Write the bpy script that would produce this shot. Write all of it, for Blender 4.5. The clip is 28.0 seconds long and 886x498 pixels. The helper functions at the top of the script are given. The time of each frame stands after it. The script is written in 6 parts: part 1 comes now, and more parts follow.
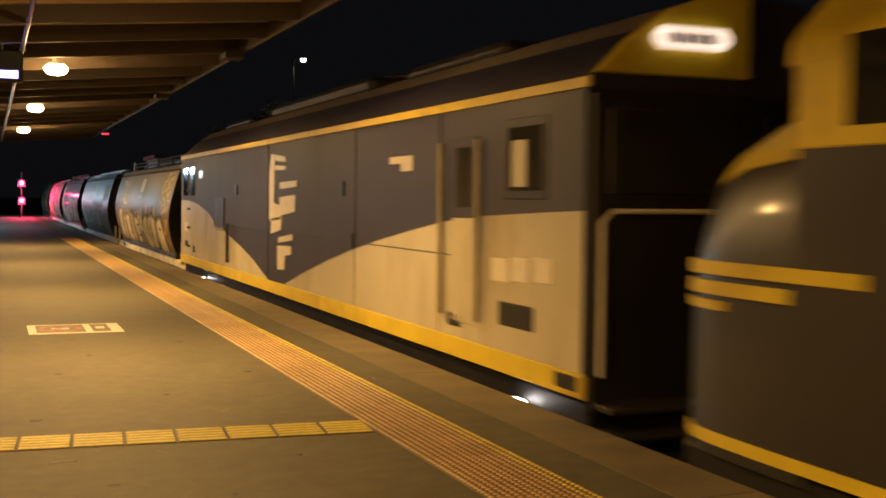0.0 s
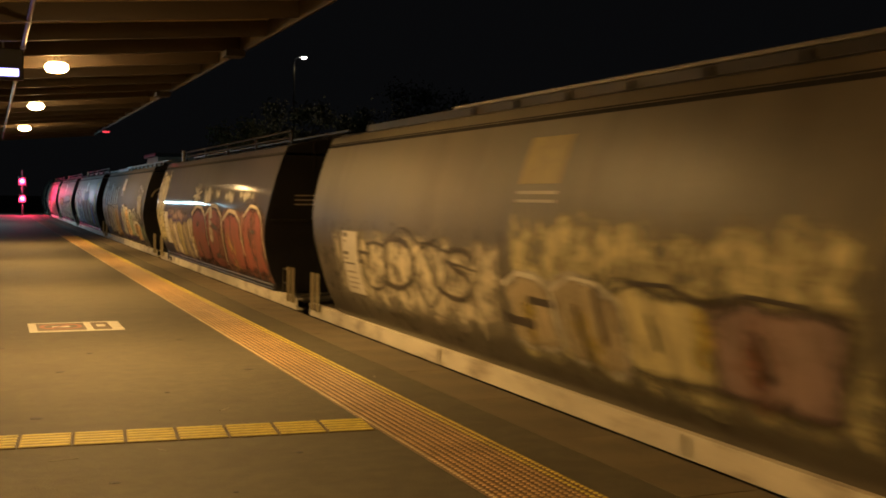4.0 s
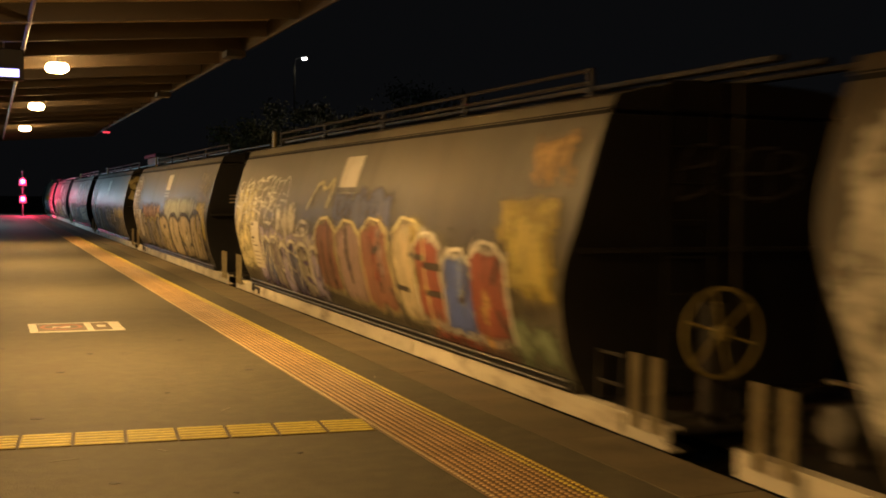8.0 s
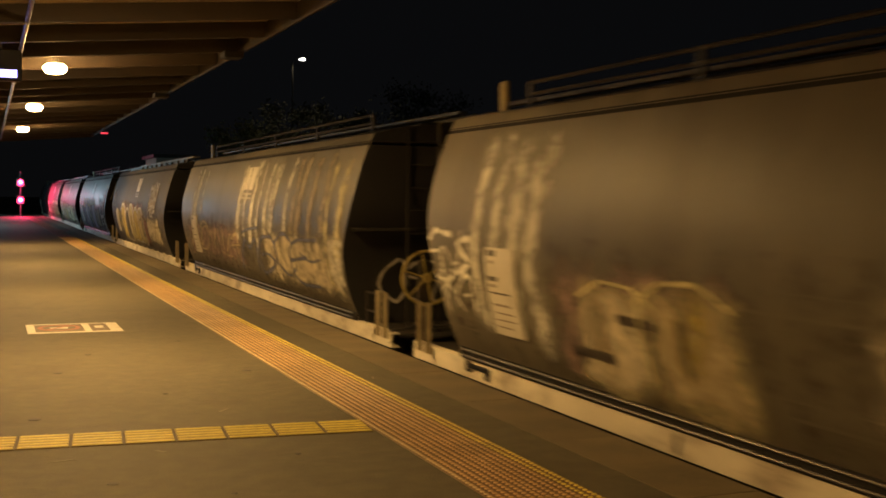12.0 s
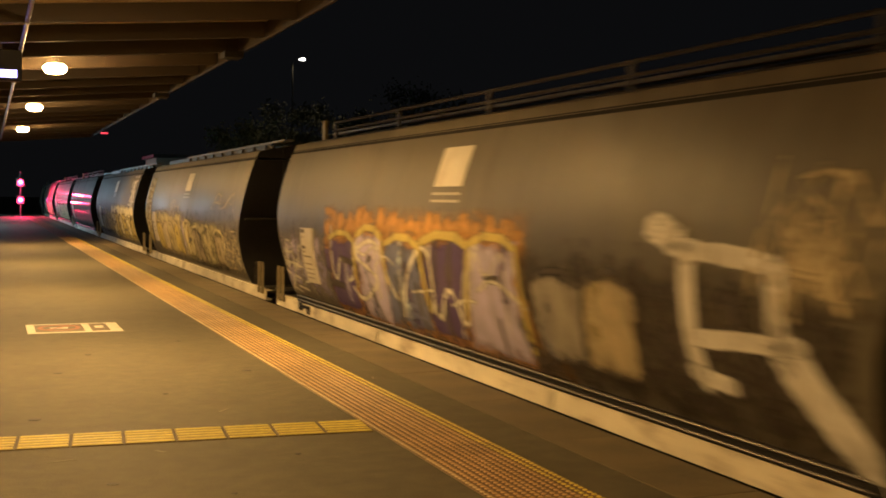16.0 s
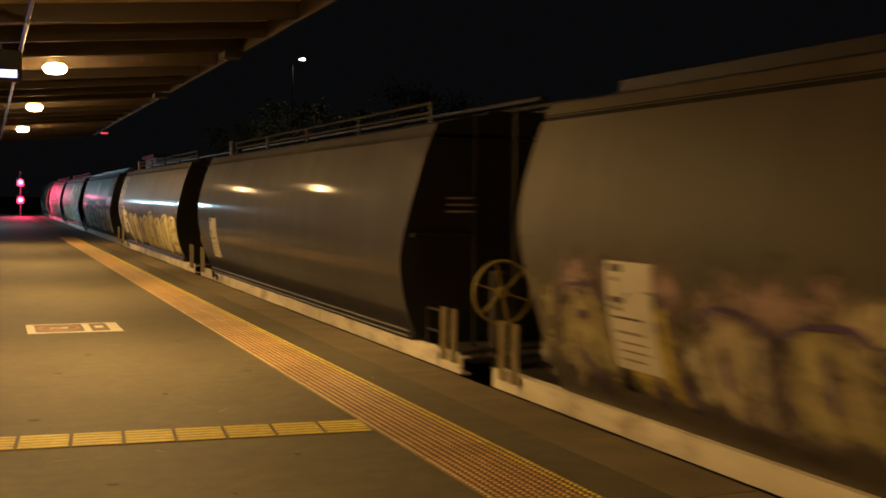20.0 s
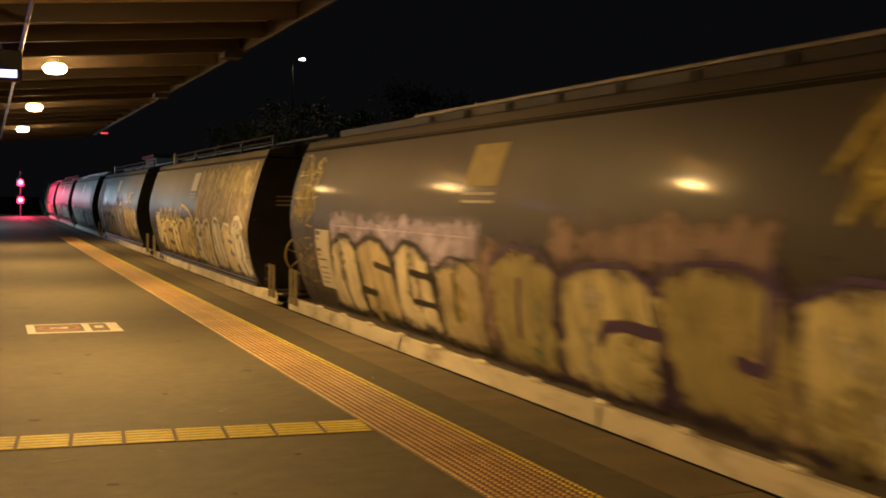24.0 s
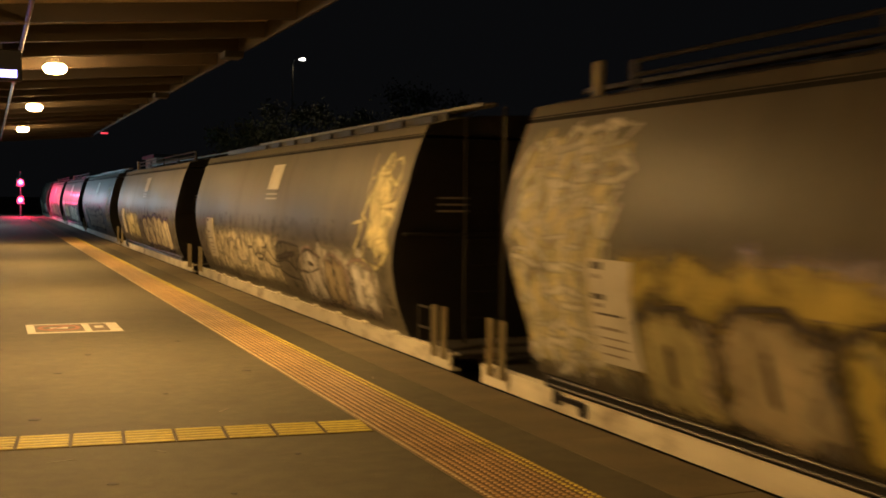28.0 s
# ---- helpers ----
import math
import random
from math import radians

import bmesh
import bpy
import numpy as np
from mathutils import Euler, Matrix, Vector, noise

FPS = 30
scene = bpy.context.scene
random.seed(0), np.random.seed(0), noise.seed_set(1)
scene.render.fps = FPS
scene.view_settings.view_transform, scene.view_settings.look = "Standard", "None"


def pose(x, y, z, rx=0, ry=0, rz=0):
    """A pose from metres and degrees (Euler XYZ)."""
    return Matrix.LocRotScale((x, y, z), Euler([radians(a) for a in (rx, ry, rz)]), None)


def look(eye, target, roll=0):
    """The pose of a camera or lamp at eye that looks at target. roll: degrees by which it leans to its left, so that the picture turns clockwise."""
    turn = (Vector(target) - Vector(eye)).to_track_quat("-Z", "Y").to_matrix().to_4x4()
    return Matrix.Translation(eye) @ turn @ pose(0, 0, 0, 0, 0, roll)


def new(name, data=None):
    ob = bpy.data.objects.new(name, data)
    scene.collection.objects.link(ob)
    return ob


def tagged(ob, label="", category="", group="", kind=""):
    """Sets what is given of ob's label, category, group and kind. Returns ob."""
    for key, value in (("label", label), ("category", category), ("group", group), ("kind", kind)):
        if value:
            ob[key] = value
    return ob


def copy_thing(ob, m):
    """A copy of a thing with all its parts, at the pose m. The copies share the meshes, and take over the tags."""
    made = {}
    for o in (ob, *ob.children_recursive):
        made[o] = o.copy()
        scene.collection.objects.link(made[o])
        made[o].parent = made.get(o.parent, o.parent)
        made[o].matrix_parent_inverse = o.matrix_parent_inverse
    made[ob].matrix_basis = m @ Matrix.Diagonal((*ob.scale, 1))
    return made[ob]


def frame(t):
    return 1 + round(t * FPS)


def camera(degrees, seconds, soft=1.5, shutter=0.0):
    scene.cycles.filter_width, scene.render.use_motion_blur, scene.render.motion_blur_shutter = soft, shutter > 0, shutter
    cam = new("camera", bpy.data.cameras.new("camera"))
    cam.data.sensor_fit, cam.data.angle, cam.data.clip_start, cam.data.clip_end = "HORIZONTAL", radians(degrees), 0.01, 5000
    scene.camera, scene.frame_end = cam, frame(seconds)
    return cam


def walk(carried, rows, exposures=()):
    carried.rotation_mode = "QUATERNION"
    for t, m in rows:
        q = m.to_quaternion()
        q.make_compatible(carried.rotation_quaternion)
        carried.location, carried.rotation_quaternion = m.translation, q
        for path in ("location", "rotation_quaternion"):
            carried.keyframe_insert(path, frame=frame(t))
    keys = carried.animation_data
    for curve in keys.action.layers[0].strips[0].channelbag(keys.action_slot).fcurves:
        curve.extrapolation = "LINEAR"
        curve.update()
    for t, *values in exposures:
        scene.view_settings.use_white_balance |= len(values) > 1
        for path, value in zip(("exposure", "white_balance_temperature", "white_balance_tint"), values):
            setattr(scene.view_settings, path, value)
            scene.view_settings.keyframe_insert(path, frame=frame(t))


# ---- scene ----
# camera: on a tripod at eye height, nudged by a few hundredths of a degree in the first seconds
EYE = Vector((0.0, 0.0, 1.5706))
YAW, TILT, LEAN = 21.929, -2.5355, 0.6
PX = 0.02865


def aim(right, down):
    a, b = radians(YAW - right * PX), radians(TILT + down * PX)
    way = Vector((math.sin(a) * math.cos(b), math.cos(a) * math.cos(b), math.sin(b)))
    return look(EYE, EYE + way * 10, LEAN)


cam = camera(42.81, 28.0, soft=1.8, shutter=0.5)
# the camera's automatic exposure, in stops, as pale and dark wagons fill its view
EXPOSURES = [(0.0, 0.14), (1.0, -0.04), (2.0, -0.08), (3.0, -0.16), (6.0, -0.42), (7.0, -0.15), (8.0, -0.06), (9.0, -0.08), (10.0, 0.04), (11.0, 0.1), (12.0, -0.15), (15.0, -0.25), (16.0, 0.14),
             (17.0, 0.14), (18.0, -0.15), (19.0, -0.25), (20.0, -0.25), (21.0, -0.1), (24.0, -0.13), (25.0, -0.13), (26.0, -0.42), (27.0, -0.05), (28.0, -0.14)]
walk(cam, [(t, aim(r, d)) for t, r, d in (
    (0.0, 1.7, 1.2), (0.5, 2.0, 1.2), (1.0, 2.0, 0.3), (1.5, 1.5, -0.8), (2.0, 1.5, -1.5), (3.0, 2.7, -2.3), (3.5, 2.7, -2.3),
    (5.5, 3.3, -1.7), (8.5, 3.5, -1.5), (9.0, 2.5, -1.0), (9.5, 2.3, 0.0), (10.0, 1.3, 0.2), (10.5, 0.0, 0.0), (20.0, 0.0, 0.0), (28.0, 0.0, 0.0))], EXPOSURES)

# ---- night sky and lamps ----
world = bpy.data.worlds.new("night")
scene.world = world
world.use_nodes = True
sky = world.node_tree.nodes["Background"]
sky.inputs[0].default_value = (0.58, 0.6, 0.68, 1)
sky.inputs[1].default_value = 0.0052

WARM = (1.0, 0.574, 0.18)
LAMP_Z = 3.543
# the row at x -1.95 is unseen, added to brighten the near deck and wagons
LAMPS = [(0.98, y) for y in (11.15, 18.72, 27.2, 36.5)] + [(-1.95, y) for y in (3.9, -3.5, -11.0)]
for lx, ly in LAMPS:
    light = bpy.data.lights.new("platform_light", "AREA")
    light.shape, light.size = "DISK", 0.32
    light.color, light.energy, light.spread = WARM, 250, radians(164)
    new("platform_light", light).location = (lx, ly, LAMP_Z - 0.125)
    light = bpy.data.lights.new("bowl_light", "POINT")
    light.color, light.energy, light.shadow_soft_size = WARM, 44, 0.012
    new("bowl_light", light).location = (lx, ly, LAMP_Z - 0.112)
    light = bpy.data.lights.new("upper_bowl_light", "AREA")
    light.shape, light.size = "DISK", 0.46
    light.color, light.energy = WARM, 120
    up = new("upper_bowl_light", light)
    up.location, up.rotation_euler = (lx, ly, LAMP_Z + 0.062), (math.pi, 0, 0)
# cool white lamps farther down the platform, off beside the line of sight
COOL_LAMPS = ((-2.2, 62.0, 3.3), (-2.4, 74.0, 3.3), (-2.6, 86.0, 3.3))
for p in COOL_LAMPS:
    light = bpy.data.lights.new("cool_platform_light", "POINT")
    light.color, light.energy, light.shadow_soft_size = (0.5, 0.86, 1.0), 800, 0.2
    new("cool_platform_light", light).location = (p[0], p[1], p[2] - 0.3)
STREET = Vector((18.47, 70.0, 10.33))
light = bpy.data.lights.new("street_light", "SPOT")
light.spot_size, light.spot_blend = radians(150), 0.3
light.color, light.energy, light.shadow_soft_size = (1.0, 0.75, 0.4), 140, 0.15
new("street_light", light).location = STREET - Vector((0, 0, 0.35))
SIGNAL = Vector((2.14, 86.0, 0.0))
SIGNAL_HEADS = (2.44, 1.19)
for z in SIGNAL_HEADS:
    light = bpy.data.lights.new("signal_light", "POINT")
    light.color, light.energy, light.shadow_soft_size = (1.0, 0.04, 0.14), 620, 0.1
    new("signal_light", light).location = (SIGNAL.x, SIGNAL.y - 0.45, z)

# ---- materials ----
def paint(name, base, rough=0.6, metal=0.0, vary=0.18, scale=3.0, bump=0.05, stretch=(1, 1, 1), stain=None, coat=0.0, tone=0.0, grain=60.0, polish=0.12):
    """A worn surface: grain and blotches in the colour, fine relief, optional stains of another colour (colour, scale, amount)."""
    m = bpy.data.materials.new(name)
    m.use_nodes = True
    nt = m.node_tree
    n, ln = nt.nodes, nt.links
    b = n["Principled BSDF"]
    b.inputs["Metallic"].default_value = metal
    b.inputs["Coat Weight"].default_value = coat
    b.inputs["Coat Roughness"].default_value = polish
    co = n.new("ShaderNodeTexCoord")
    mp = n.new("ShaderNodeMapping")
    mp.inputs["Scale"].default_value = stretch
    ln.new(co.outputs["Object"], mp.inputs["Vector"])
    big, fine = n.new("ShaderNodeTexNoise"), n.new("ShaderNodeTexNoise")
    for t, s in ((big, scale), (fine, grain)):
        t.inputs["Scale"].default_value = s
        t.inputs["Detail"].default_value = 5
        ln.new(mp.outputs[0], t.inputs["Vector"])
    mul = n.new("ShaderNodeMix")
    mul.data_type, mul.blend_type = "RGBA", "MIX"
    mul.inputs["A"].default_value = (*[c * (1 - vary) for c in base], 1)
    mul.inputs["B"].default_value = (*[min(1, c * (1 + vary)) for c in base], 1)
    add = n.new("ShaderNodeMath")
    add.operation = "MULTIPLY_ADD"
    add.inputs[1].default_value = 0.35
    ln.new(fine.outputs["Fac"], add.inputs[0])
    sub = n.new("ShaderNodeMath")
    sub.operation = "MULTIPLY"
    sub.inputs[1].default_value = 0.65
    ln.new(big.outputs["Fac"], sub.inputs[0])
    ln.new(sub.outputs[0], add.inputs[2])
    ramp = n.new("ShaderNodeMapRange")
    ramp.inputs["From Min"].default_value, ramp.inputs["From Max"].default_value = 0.3, 0.7
    ln.new(add.outputs[0], ramp.inputs["Value"])
    ln.new(ramp.outputs[0], mul.inputs["Factor"])
    colour = mul.outputs["Result"]
    if stain:
        st = n.new("ShaderNodeTexNoise")
        st.inputs["Scale"].default_value, st.inputs["Detail"].default_value, st.inputs["Roughness"].default_value = stain[1], 6, 0.65
        ln.new(mp.outputs[0], st.inputs["Vector"])
        mr = n.new("ShaderNodeMapRange")
        mr.inputs["From Min"].default_value, mr.inputs["From Max"].default_value = 0.5, 0.72
        mr.inputs["To Max"].default_value = stain[2]
        ln.new(st.outputs["Fac"], mr.inputs["Value"])
        mx = n.new("ShaderNodeMix")
        mx.data_type = "RGBA"
        mx.inputs["B"].default_value = (*stain[0], 1)
        ln.new(mr.outputs[0], mx.inputs["Factor"])
        ln.new(colour, mx.inputs["A"])
        colour = mx.outputs["Result"]
    if tone:
        info, hsv = n.new("ShaderNodeObjectInfo"), n.new("ShaderNodeHueSaturation")
        mr = n.new("ShaderNodeMapRange")
        mr.inputs["To Min"].default_value, mr.inputs["To Max"].default_value = 1 - tone, 1 + tone
        ln.new(info.outputs["Random"], mr.inputs["Value"])
        ln.new(mr.outputs[0], hsv.inputs["Value"])
        ln.new(colour, hsv.inputs["Color"])
        colour = hsv.outputs[0]
    ln.new(colour, b.inputs["Base Color"])
    rr = n.new("ShaderNodeMapRange")
    rr.inputs["To Min"].default_value, rr.inputs["To Max"].default_value = max(0.02, rough - 0.1), min(1, rough + 0.12)
    ln.new(big.outputs["Fac"], rr.inputs["Value"])
    ln.new(rr.outputs[0], b.inputs["Roughness"])
    if bump:
        bp = n.new("ShaderNodeBump")
        bp.inputs["Strength"].default_value, bp.inputs["Distance"].default_value = bump, 0.02
        ln.new(add.outputs[0], bp.inputs["Height"])
        ln.new(bp.outputs[0], b.inputs["Normal"])
    return m


def glow(name, colour, strength):
    m = bpy.data.materials.new(name)
    m.use_nodes = True
    b = m.node_tree.nodes["Principled BSDF"]
    b.inputs["Base Color"].default_value = (*colour, 1)
    b.inputs["Emission Color"].default_value = (*colour, 1)
    b.inputs["Emission Strength"].default_value = strength
    return m


def glass(name, tint=(0.02, 0.022, 0.025)):
    m = bpy.data.materials.new(name)
    m.use_nodes = True
    b = m.node_tree.nodes["Principled BSDF"]
    b.inputs["Base Color"].default_value = (*tint, 1)
    b.inputs["Roughness"].default_value = 0.04
    b.inputs["IOR"].default_value = 1.5
    return m


ASPHALT = paint("asphalt", (0.098, 0.089, 0.06), 0.72, vary=0.36, scale=7.0, bump=0.5, stain=((0.058, 0.05, 0.033), 1.3, 0.6), grain=75)
GUM = paint("old_gum", (0.035, 0.032, 0.03), 0.6, vary=0.2, scale=20)
SCUFF = paint("pale_scuff", (0.2, 0.18, 0.15), 0.7, vary=0.3, scale=30)
COPING = paint("coping_concrete", (0.17, 0.142, 0.094), 0.6, vary=0.3, scale=2.2, bump=0.25, stain=((0.07, 0.06, 0.05), 1.4, 0.6), tone=0.12, grain=90)
CONCRETE = paint("concrete", (0.27, 0.26, 0.24), 0.8, vary=0.2, scale=1.5, bump=0.3, stain=((0.12, 0.11, 0.1), 0.8, 0.5))
TACTILE_ORANGE = paint("tactile_orange", (0.16, 0.093, 0.04), 0.5, vary=0.2, scale=6, bump=0.05, tone=0.1, stain=((0.2, 0.09, 0.03), 3, 0.4))
TACTILE_YELLOW = paint("tactile_yellow", (0.7, 0.6, 0.13), 0.5, vary=0.2, scale=6, bump=0.05, tone=0.08, stain=((0.3, 0.2, 0.05), 4, 0.5))
TOP_ORANGE = paint("tactile_worn_tops", (0.56, 0.39, 0.21), 0.45, vary=0.2, scale=6, bump=0.03, tone=0.1)
# leftmost dome row: the light it catches is put into a paler colour
TOP_LIT = paint("tactile_lit_tops", (0.62, 0.5, 0.32), 0.45, vary=0.2, scale=6, bump=0.03, tone=0.1)
MARK_WHITE = paint("marking_white", (0.72, 0.7, 0.62), 0.6, vary=0.12, scale=9, stain=((0.3, 0.27, 0.2), 7, 0.6))
MARK_BROWN = paint("marking_brown", (0.13, 0.09, 0.06), 0.6, vary=0.15, scale=9)
MARK_RED = paint("marking_red", (0.4, 0.12, 0.07), 0.6, vary=0.15, scale=9, stain=((0.15, 0.09, 0.06), 8, 0.6))
STEEL_DARK = paint("dark_steel", (0.035, 0.033, 0.032), 0.55, 0.2, vary=0.35, scale=4, bump=0.12, stain=((0.07, 0.045, 0.03), 3, 0.5))
RAIL_STEEL = paint("rail_steel", (0.3, 0.29, 0.28), 0.28, 0.9, vary=0.25, scale=5)
GALV = paint("galvanised_steel", (0.45, 0.45, 0.44), 0.45, 0.5, vary=0.2, scale=7, stain=((0.2, 0.18, 0.15), 2, 0.4))
GALV_DULL = paint("weathered_galvanised_steel", (0.28, 0.27, 0.25), 0.55, 0.4, vary=0.25, scale=5, stain=((0.12, 0.1, 0.08), 2, 0.5))
# near-black for dark seams, and for shade painted into gaps and end frames
SEAM_SHADE = paint("seam_and_gap_shade", (0.012, 0.011, 0.01), 0.95, vary=0.3, scale=4)
BALLAST = paint("ballast", (0.13, 0.12, 0.11), 0.95, vary=0.5, scale=9, bump=0.9, grain=40)
EARTH = paint("earth", (0.07, 0.075, 0.04), 0.95, vary=0.4, scale=0.35, bump=0.7, grain=12)
SOFFIT = paint("soffit_sheet", (0.66, 0.5, 0.32), 0.6, vary=0.22, scale=1.4, bump=0.05, stain=((0.12, 0.09, 0.06), 0.9, 0.6))
TIMBER = paint("purlin_paint", (0.056, 0.04, 0.026), 0.6, vary=0.25, scale=2.5, stretch=(0.3, 3, 3), bump=0.08)
BRICKWALL = paint("wall_render", (0.32, 0.26, 0.2), 0.85, vary=0.2, scale=1.0, bump=0.2)
LAMP_GLASS = glow("lamp_glass", (1.0, 0.66, 0.3), 48.0)
COOL_GLASS = glow("cool_lamp_glass", (0.7, 0.88, 1.0), 30.0)
STREET_GLASS = glow("street_lamp_glass", (1.0, 0.93, 0.82), 40.0)
RED_LENS = glow("red_lens", (1.0, 0.035, 0.11), 9.0)
RED_CORE = glow("red_lamp_core", (1.0, 0.3, 0.45), 20.0)
POLE_DARK = paint("pole_dark", (0.012, 0.012, 0.012), 0.6, 0.3, vary=0.2, scale=4)
MARKER_RED = glow("marker_red", (1.0, 0.06, 0.1), 1.6)
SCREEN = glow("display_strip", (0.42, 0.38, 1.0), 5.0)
BLACK = paint("black_paint", (0.012, 0.012, 0.013), 0.45, vary=0.3, scale=3)
PANE = glass("dark_glass")
LEAF = paint("leaves", (0.055, 0.062, 0.013), 0.7, vary=0.5, scale=1.2, bump=0)
BARK = paint("bark", (0.07, 0.05, 0.035), 0.95, vary=0.3, scale=6, bump=0.5)
# wagon paints
W_GREY = paint("wagon_grey", (0.12, 0.11, 0.085), 0.47, vary=0.28, scale=0.9, bump=0.06, stretch=(1, 1.6, 0.3), stain=((0.075, 0.062, 0.048), 0.8, 0.7), tone=0.12)
W_BROWN = paint("wagon_brown_grey", (0.092, 0.081, 0.061), 0.6, vary=0.28, scale=0.9, bump=0.06, stretch=(1, 1.6, 0.3), stain=((0.062, 0.05, 0.038), 0.8, 0.7), tone=0.08)
W_DARK = paint("wagon_charcoal", (0.019, 0.0185, 0.026), 0.62, vary=0.12, scale=1.5, bump=0.04, stretch=(1, 1, 0.35), stain=((0.022, 0.021, 0.022), 0.9, 0.4), coat=0.45, polish=0.07)
W_PLUM = paint("wagon_plum_grey", (0.044, 0.039, 0.066), 0.62, vary=0.15, scale=1.2, bump=0.03, stretch=(1, 1, 0.35), stain=((0.05, 0.045, 0.05), 1.1, 0.5), coat=0.4, polish=0.07)
W_SATIN = paint("wagon_satin_grey", (0.062, 0.055, 0.056), 0.52, vary=0.14, scale=0.9, bump=0.04, stretch=(1, 1, 0.35), stain=((0.07, 0.058, 0.048), 1.2, 0.5), coat=0.15, polish=0.1)
SILL = paint("sill_white", (0.84, 0.78, 0.65), 0.55, vary=0.2, scale=2.0, bump=0.08, stretch=(1, 0.7, 2), stain=((0.2, 0.14, 0.09), 1.8, 0.75), tone=0.1)
GRAB = paint("grab_cream", (0.4, 0.35, 0.23), 0.5, vary=0.15, scale=8, stain=((0.2, 0.14, 0.08), 5, 0.5))
WHEEL_YELLOW = paint("handwheel_yellow", (0.3, 0.245, 0.08), 0.5, vary=0.25, scale=8, stain=((0.15, 0.1, 0.05), 6, 0.6))
PLATE = paint("data_panel_white", (0.68, 0.66, 0.6), 0.5, vary=0.12, scale=5, stain=((0.35, 0.3, 0.24), 3, 0.5))
PLATE_DULL = paint("dull_white_line", (0.42, 0.4, 0.34), 0.5, vary=0.2, scale=5)
PRINT_FADED = paint("faded_print", (0.3, 0.26, 0.22), 0.6, vary=0.2, scale=9)
PIPE_GREY = paint("pipe_grey", (0.055, 0.052, 0.05), 0.4, 0.3, vary=0.2, scale=6)
PRINT = paint("panel_print", (0.1, 0.09, 0.08), 0.6, vary=0.15, scale=9)
# locomotive paints
L_BLUE = paint("loco_blue", (0.026, 0.025, 0.062), 0.56, vary=0.3, scale=0.8, bump=0.03, stretch=(1, 1, 0.4), stain=((0.036, 0.033, 0.04), 1.0, 0.5))
L_CREAM = paint("loco_cream", (0.56, 0.52, 0.4), 0.42, vary=0.14, scale=0.9, bump=0.04, stretch=(1, 1, 0.4), stain=((0.25, 0.2, 0.13), 1.1, 0.6), coat=0.15)
L_YELLOW = paint("loco_yellow", (0.74, 0.58, 0.03), 0.5, vary=0.14, scale=1.5, bump=0.03, stain=((0.35, 0.2, 0.05), 1.6, 0.5), coat=0.04)
L_ROOF = paint("loco_roof", (0.26, 0.23, 0.18), 0.5, vary=0.25, scale=1.1, bump=0.08, stain=((0.2, 0.17, 0.12), 1.2, 0.5))
L_WHITE = paint("loco_white", (0.8, 0.76, 0.66), 0.45, vary=0.12, scale=3, stain=((0.4, 0.34, 0.26), 3, 0.5))
L_CHARCOAL = paint("loco_charcoal", (0.03, 0.029, 0.028), 0.4, vary=0.2, scale=1.2, coat=0.2)
STEP_LAMP = glow("step_lamp", (1.0, 0.9, 0.85), 40.0)
NUMBER_BOX = glow("number_box", (1.0, 0.8, 0.66), 0.75)
# spray paints of the graffiti
def spray(m):
    """Thins a paint out towards the rim of each sprayed stroke, with flecks where the sheet shows through."""
    nt = m.node_tree
    n, ln = nt.nodes, nt.links
    at, co, no = n.new("ShaderNodeAttribute"), n.new("ShaderNodeTexCoord"), n.new("ShaderNodeTexNoise")
    at.attribute_name = "cover"
    no.inputs["Scale"].default_value, no.inputs["Detail"].default_value, no.inputs["Roughness"].default_value = 5.0, 6, 0.7
    ln.new(co.outputs["Object"], no.inputs["Vector"])
    ad = n.new("ShaderNodeMath")
    ad.operation = "MULTIPLY_ADD"
    ad.inputs[1].default_value = 1.7
    ln.new(no.outputs["Fac"], ad.inputs[0])
    ln.new(at.outputs["Fac"], ad.inputs[2])
    mr = n.new("ShaderNodeMapRange")
    mr.interpolation_type = "SMOOTHSTEP"
    mr.inputs["From Min"].default_value, mr.inputs["From Max"].default_value, mr.inputs["To Max"].default_value = 0.82, 1.5, 0.94
    ln.new(ad.outputs[0], mr.inputs["Value"])
    ln.new(mr.outputs[0], n["Principled BSDF"].inputs["Alpha"])
    return m


SPRAY = {}
for key, rgb in dict(pale=(0.8, 0.77, 0.68), cream=(0.74, 0.68, 0.53), umber=(0.06, 0.05, 0.045), silver=(0.36, 0.35, 0.33), violet=(0.09, 0.055, 0.19), yellow=(0.54, 0.46, 0.13),
                     amber=(0.56, 0.3, 0.07), gold=(0.55, 0.45, 0.11), rose=(0.36, 0.26, 0.25), tan=(0.5, 0.43, 0.29), straw=(0.77, 0.69, 0.4), sky=(0.55, 0.66, 0.92),
                     red=(0.31, 0.085, 0.06), orange=(0.68, 0.45, 0.18), sage=(0.3, 0.38, 0.25), blue=(0.1, 0.16, 0.55), lilac=(0.48, 0.44, 0.68), mint=(0.42, 0.46, 0.4),
                     ink=(0.02, 0.018, 0.02), grey=(0.34, 0.32, 0.29), white=(0.85, 0.83, 0.77), olive=(0.45, 0.4, 0.2), slate=(0.13, 0.15, 0.28), green=(0.2, 0.26, 0.12), rust=(0.27, 0.125, 0.085)).items():
    SPRAY[key] = spray(paint("spray_" + key, rgb, 0.6, vary=0.36, scale=3.6, bump=0.02, stretch=(1, 1.4, 0.7), stain=((0.13, 0.115, 0.09), 3.4, 0.62)))


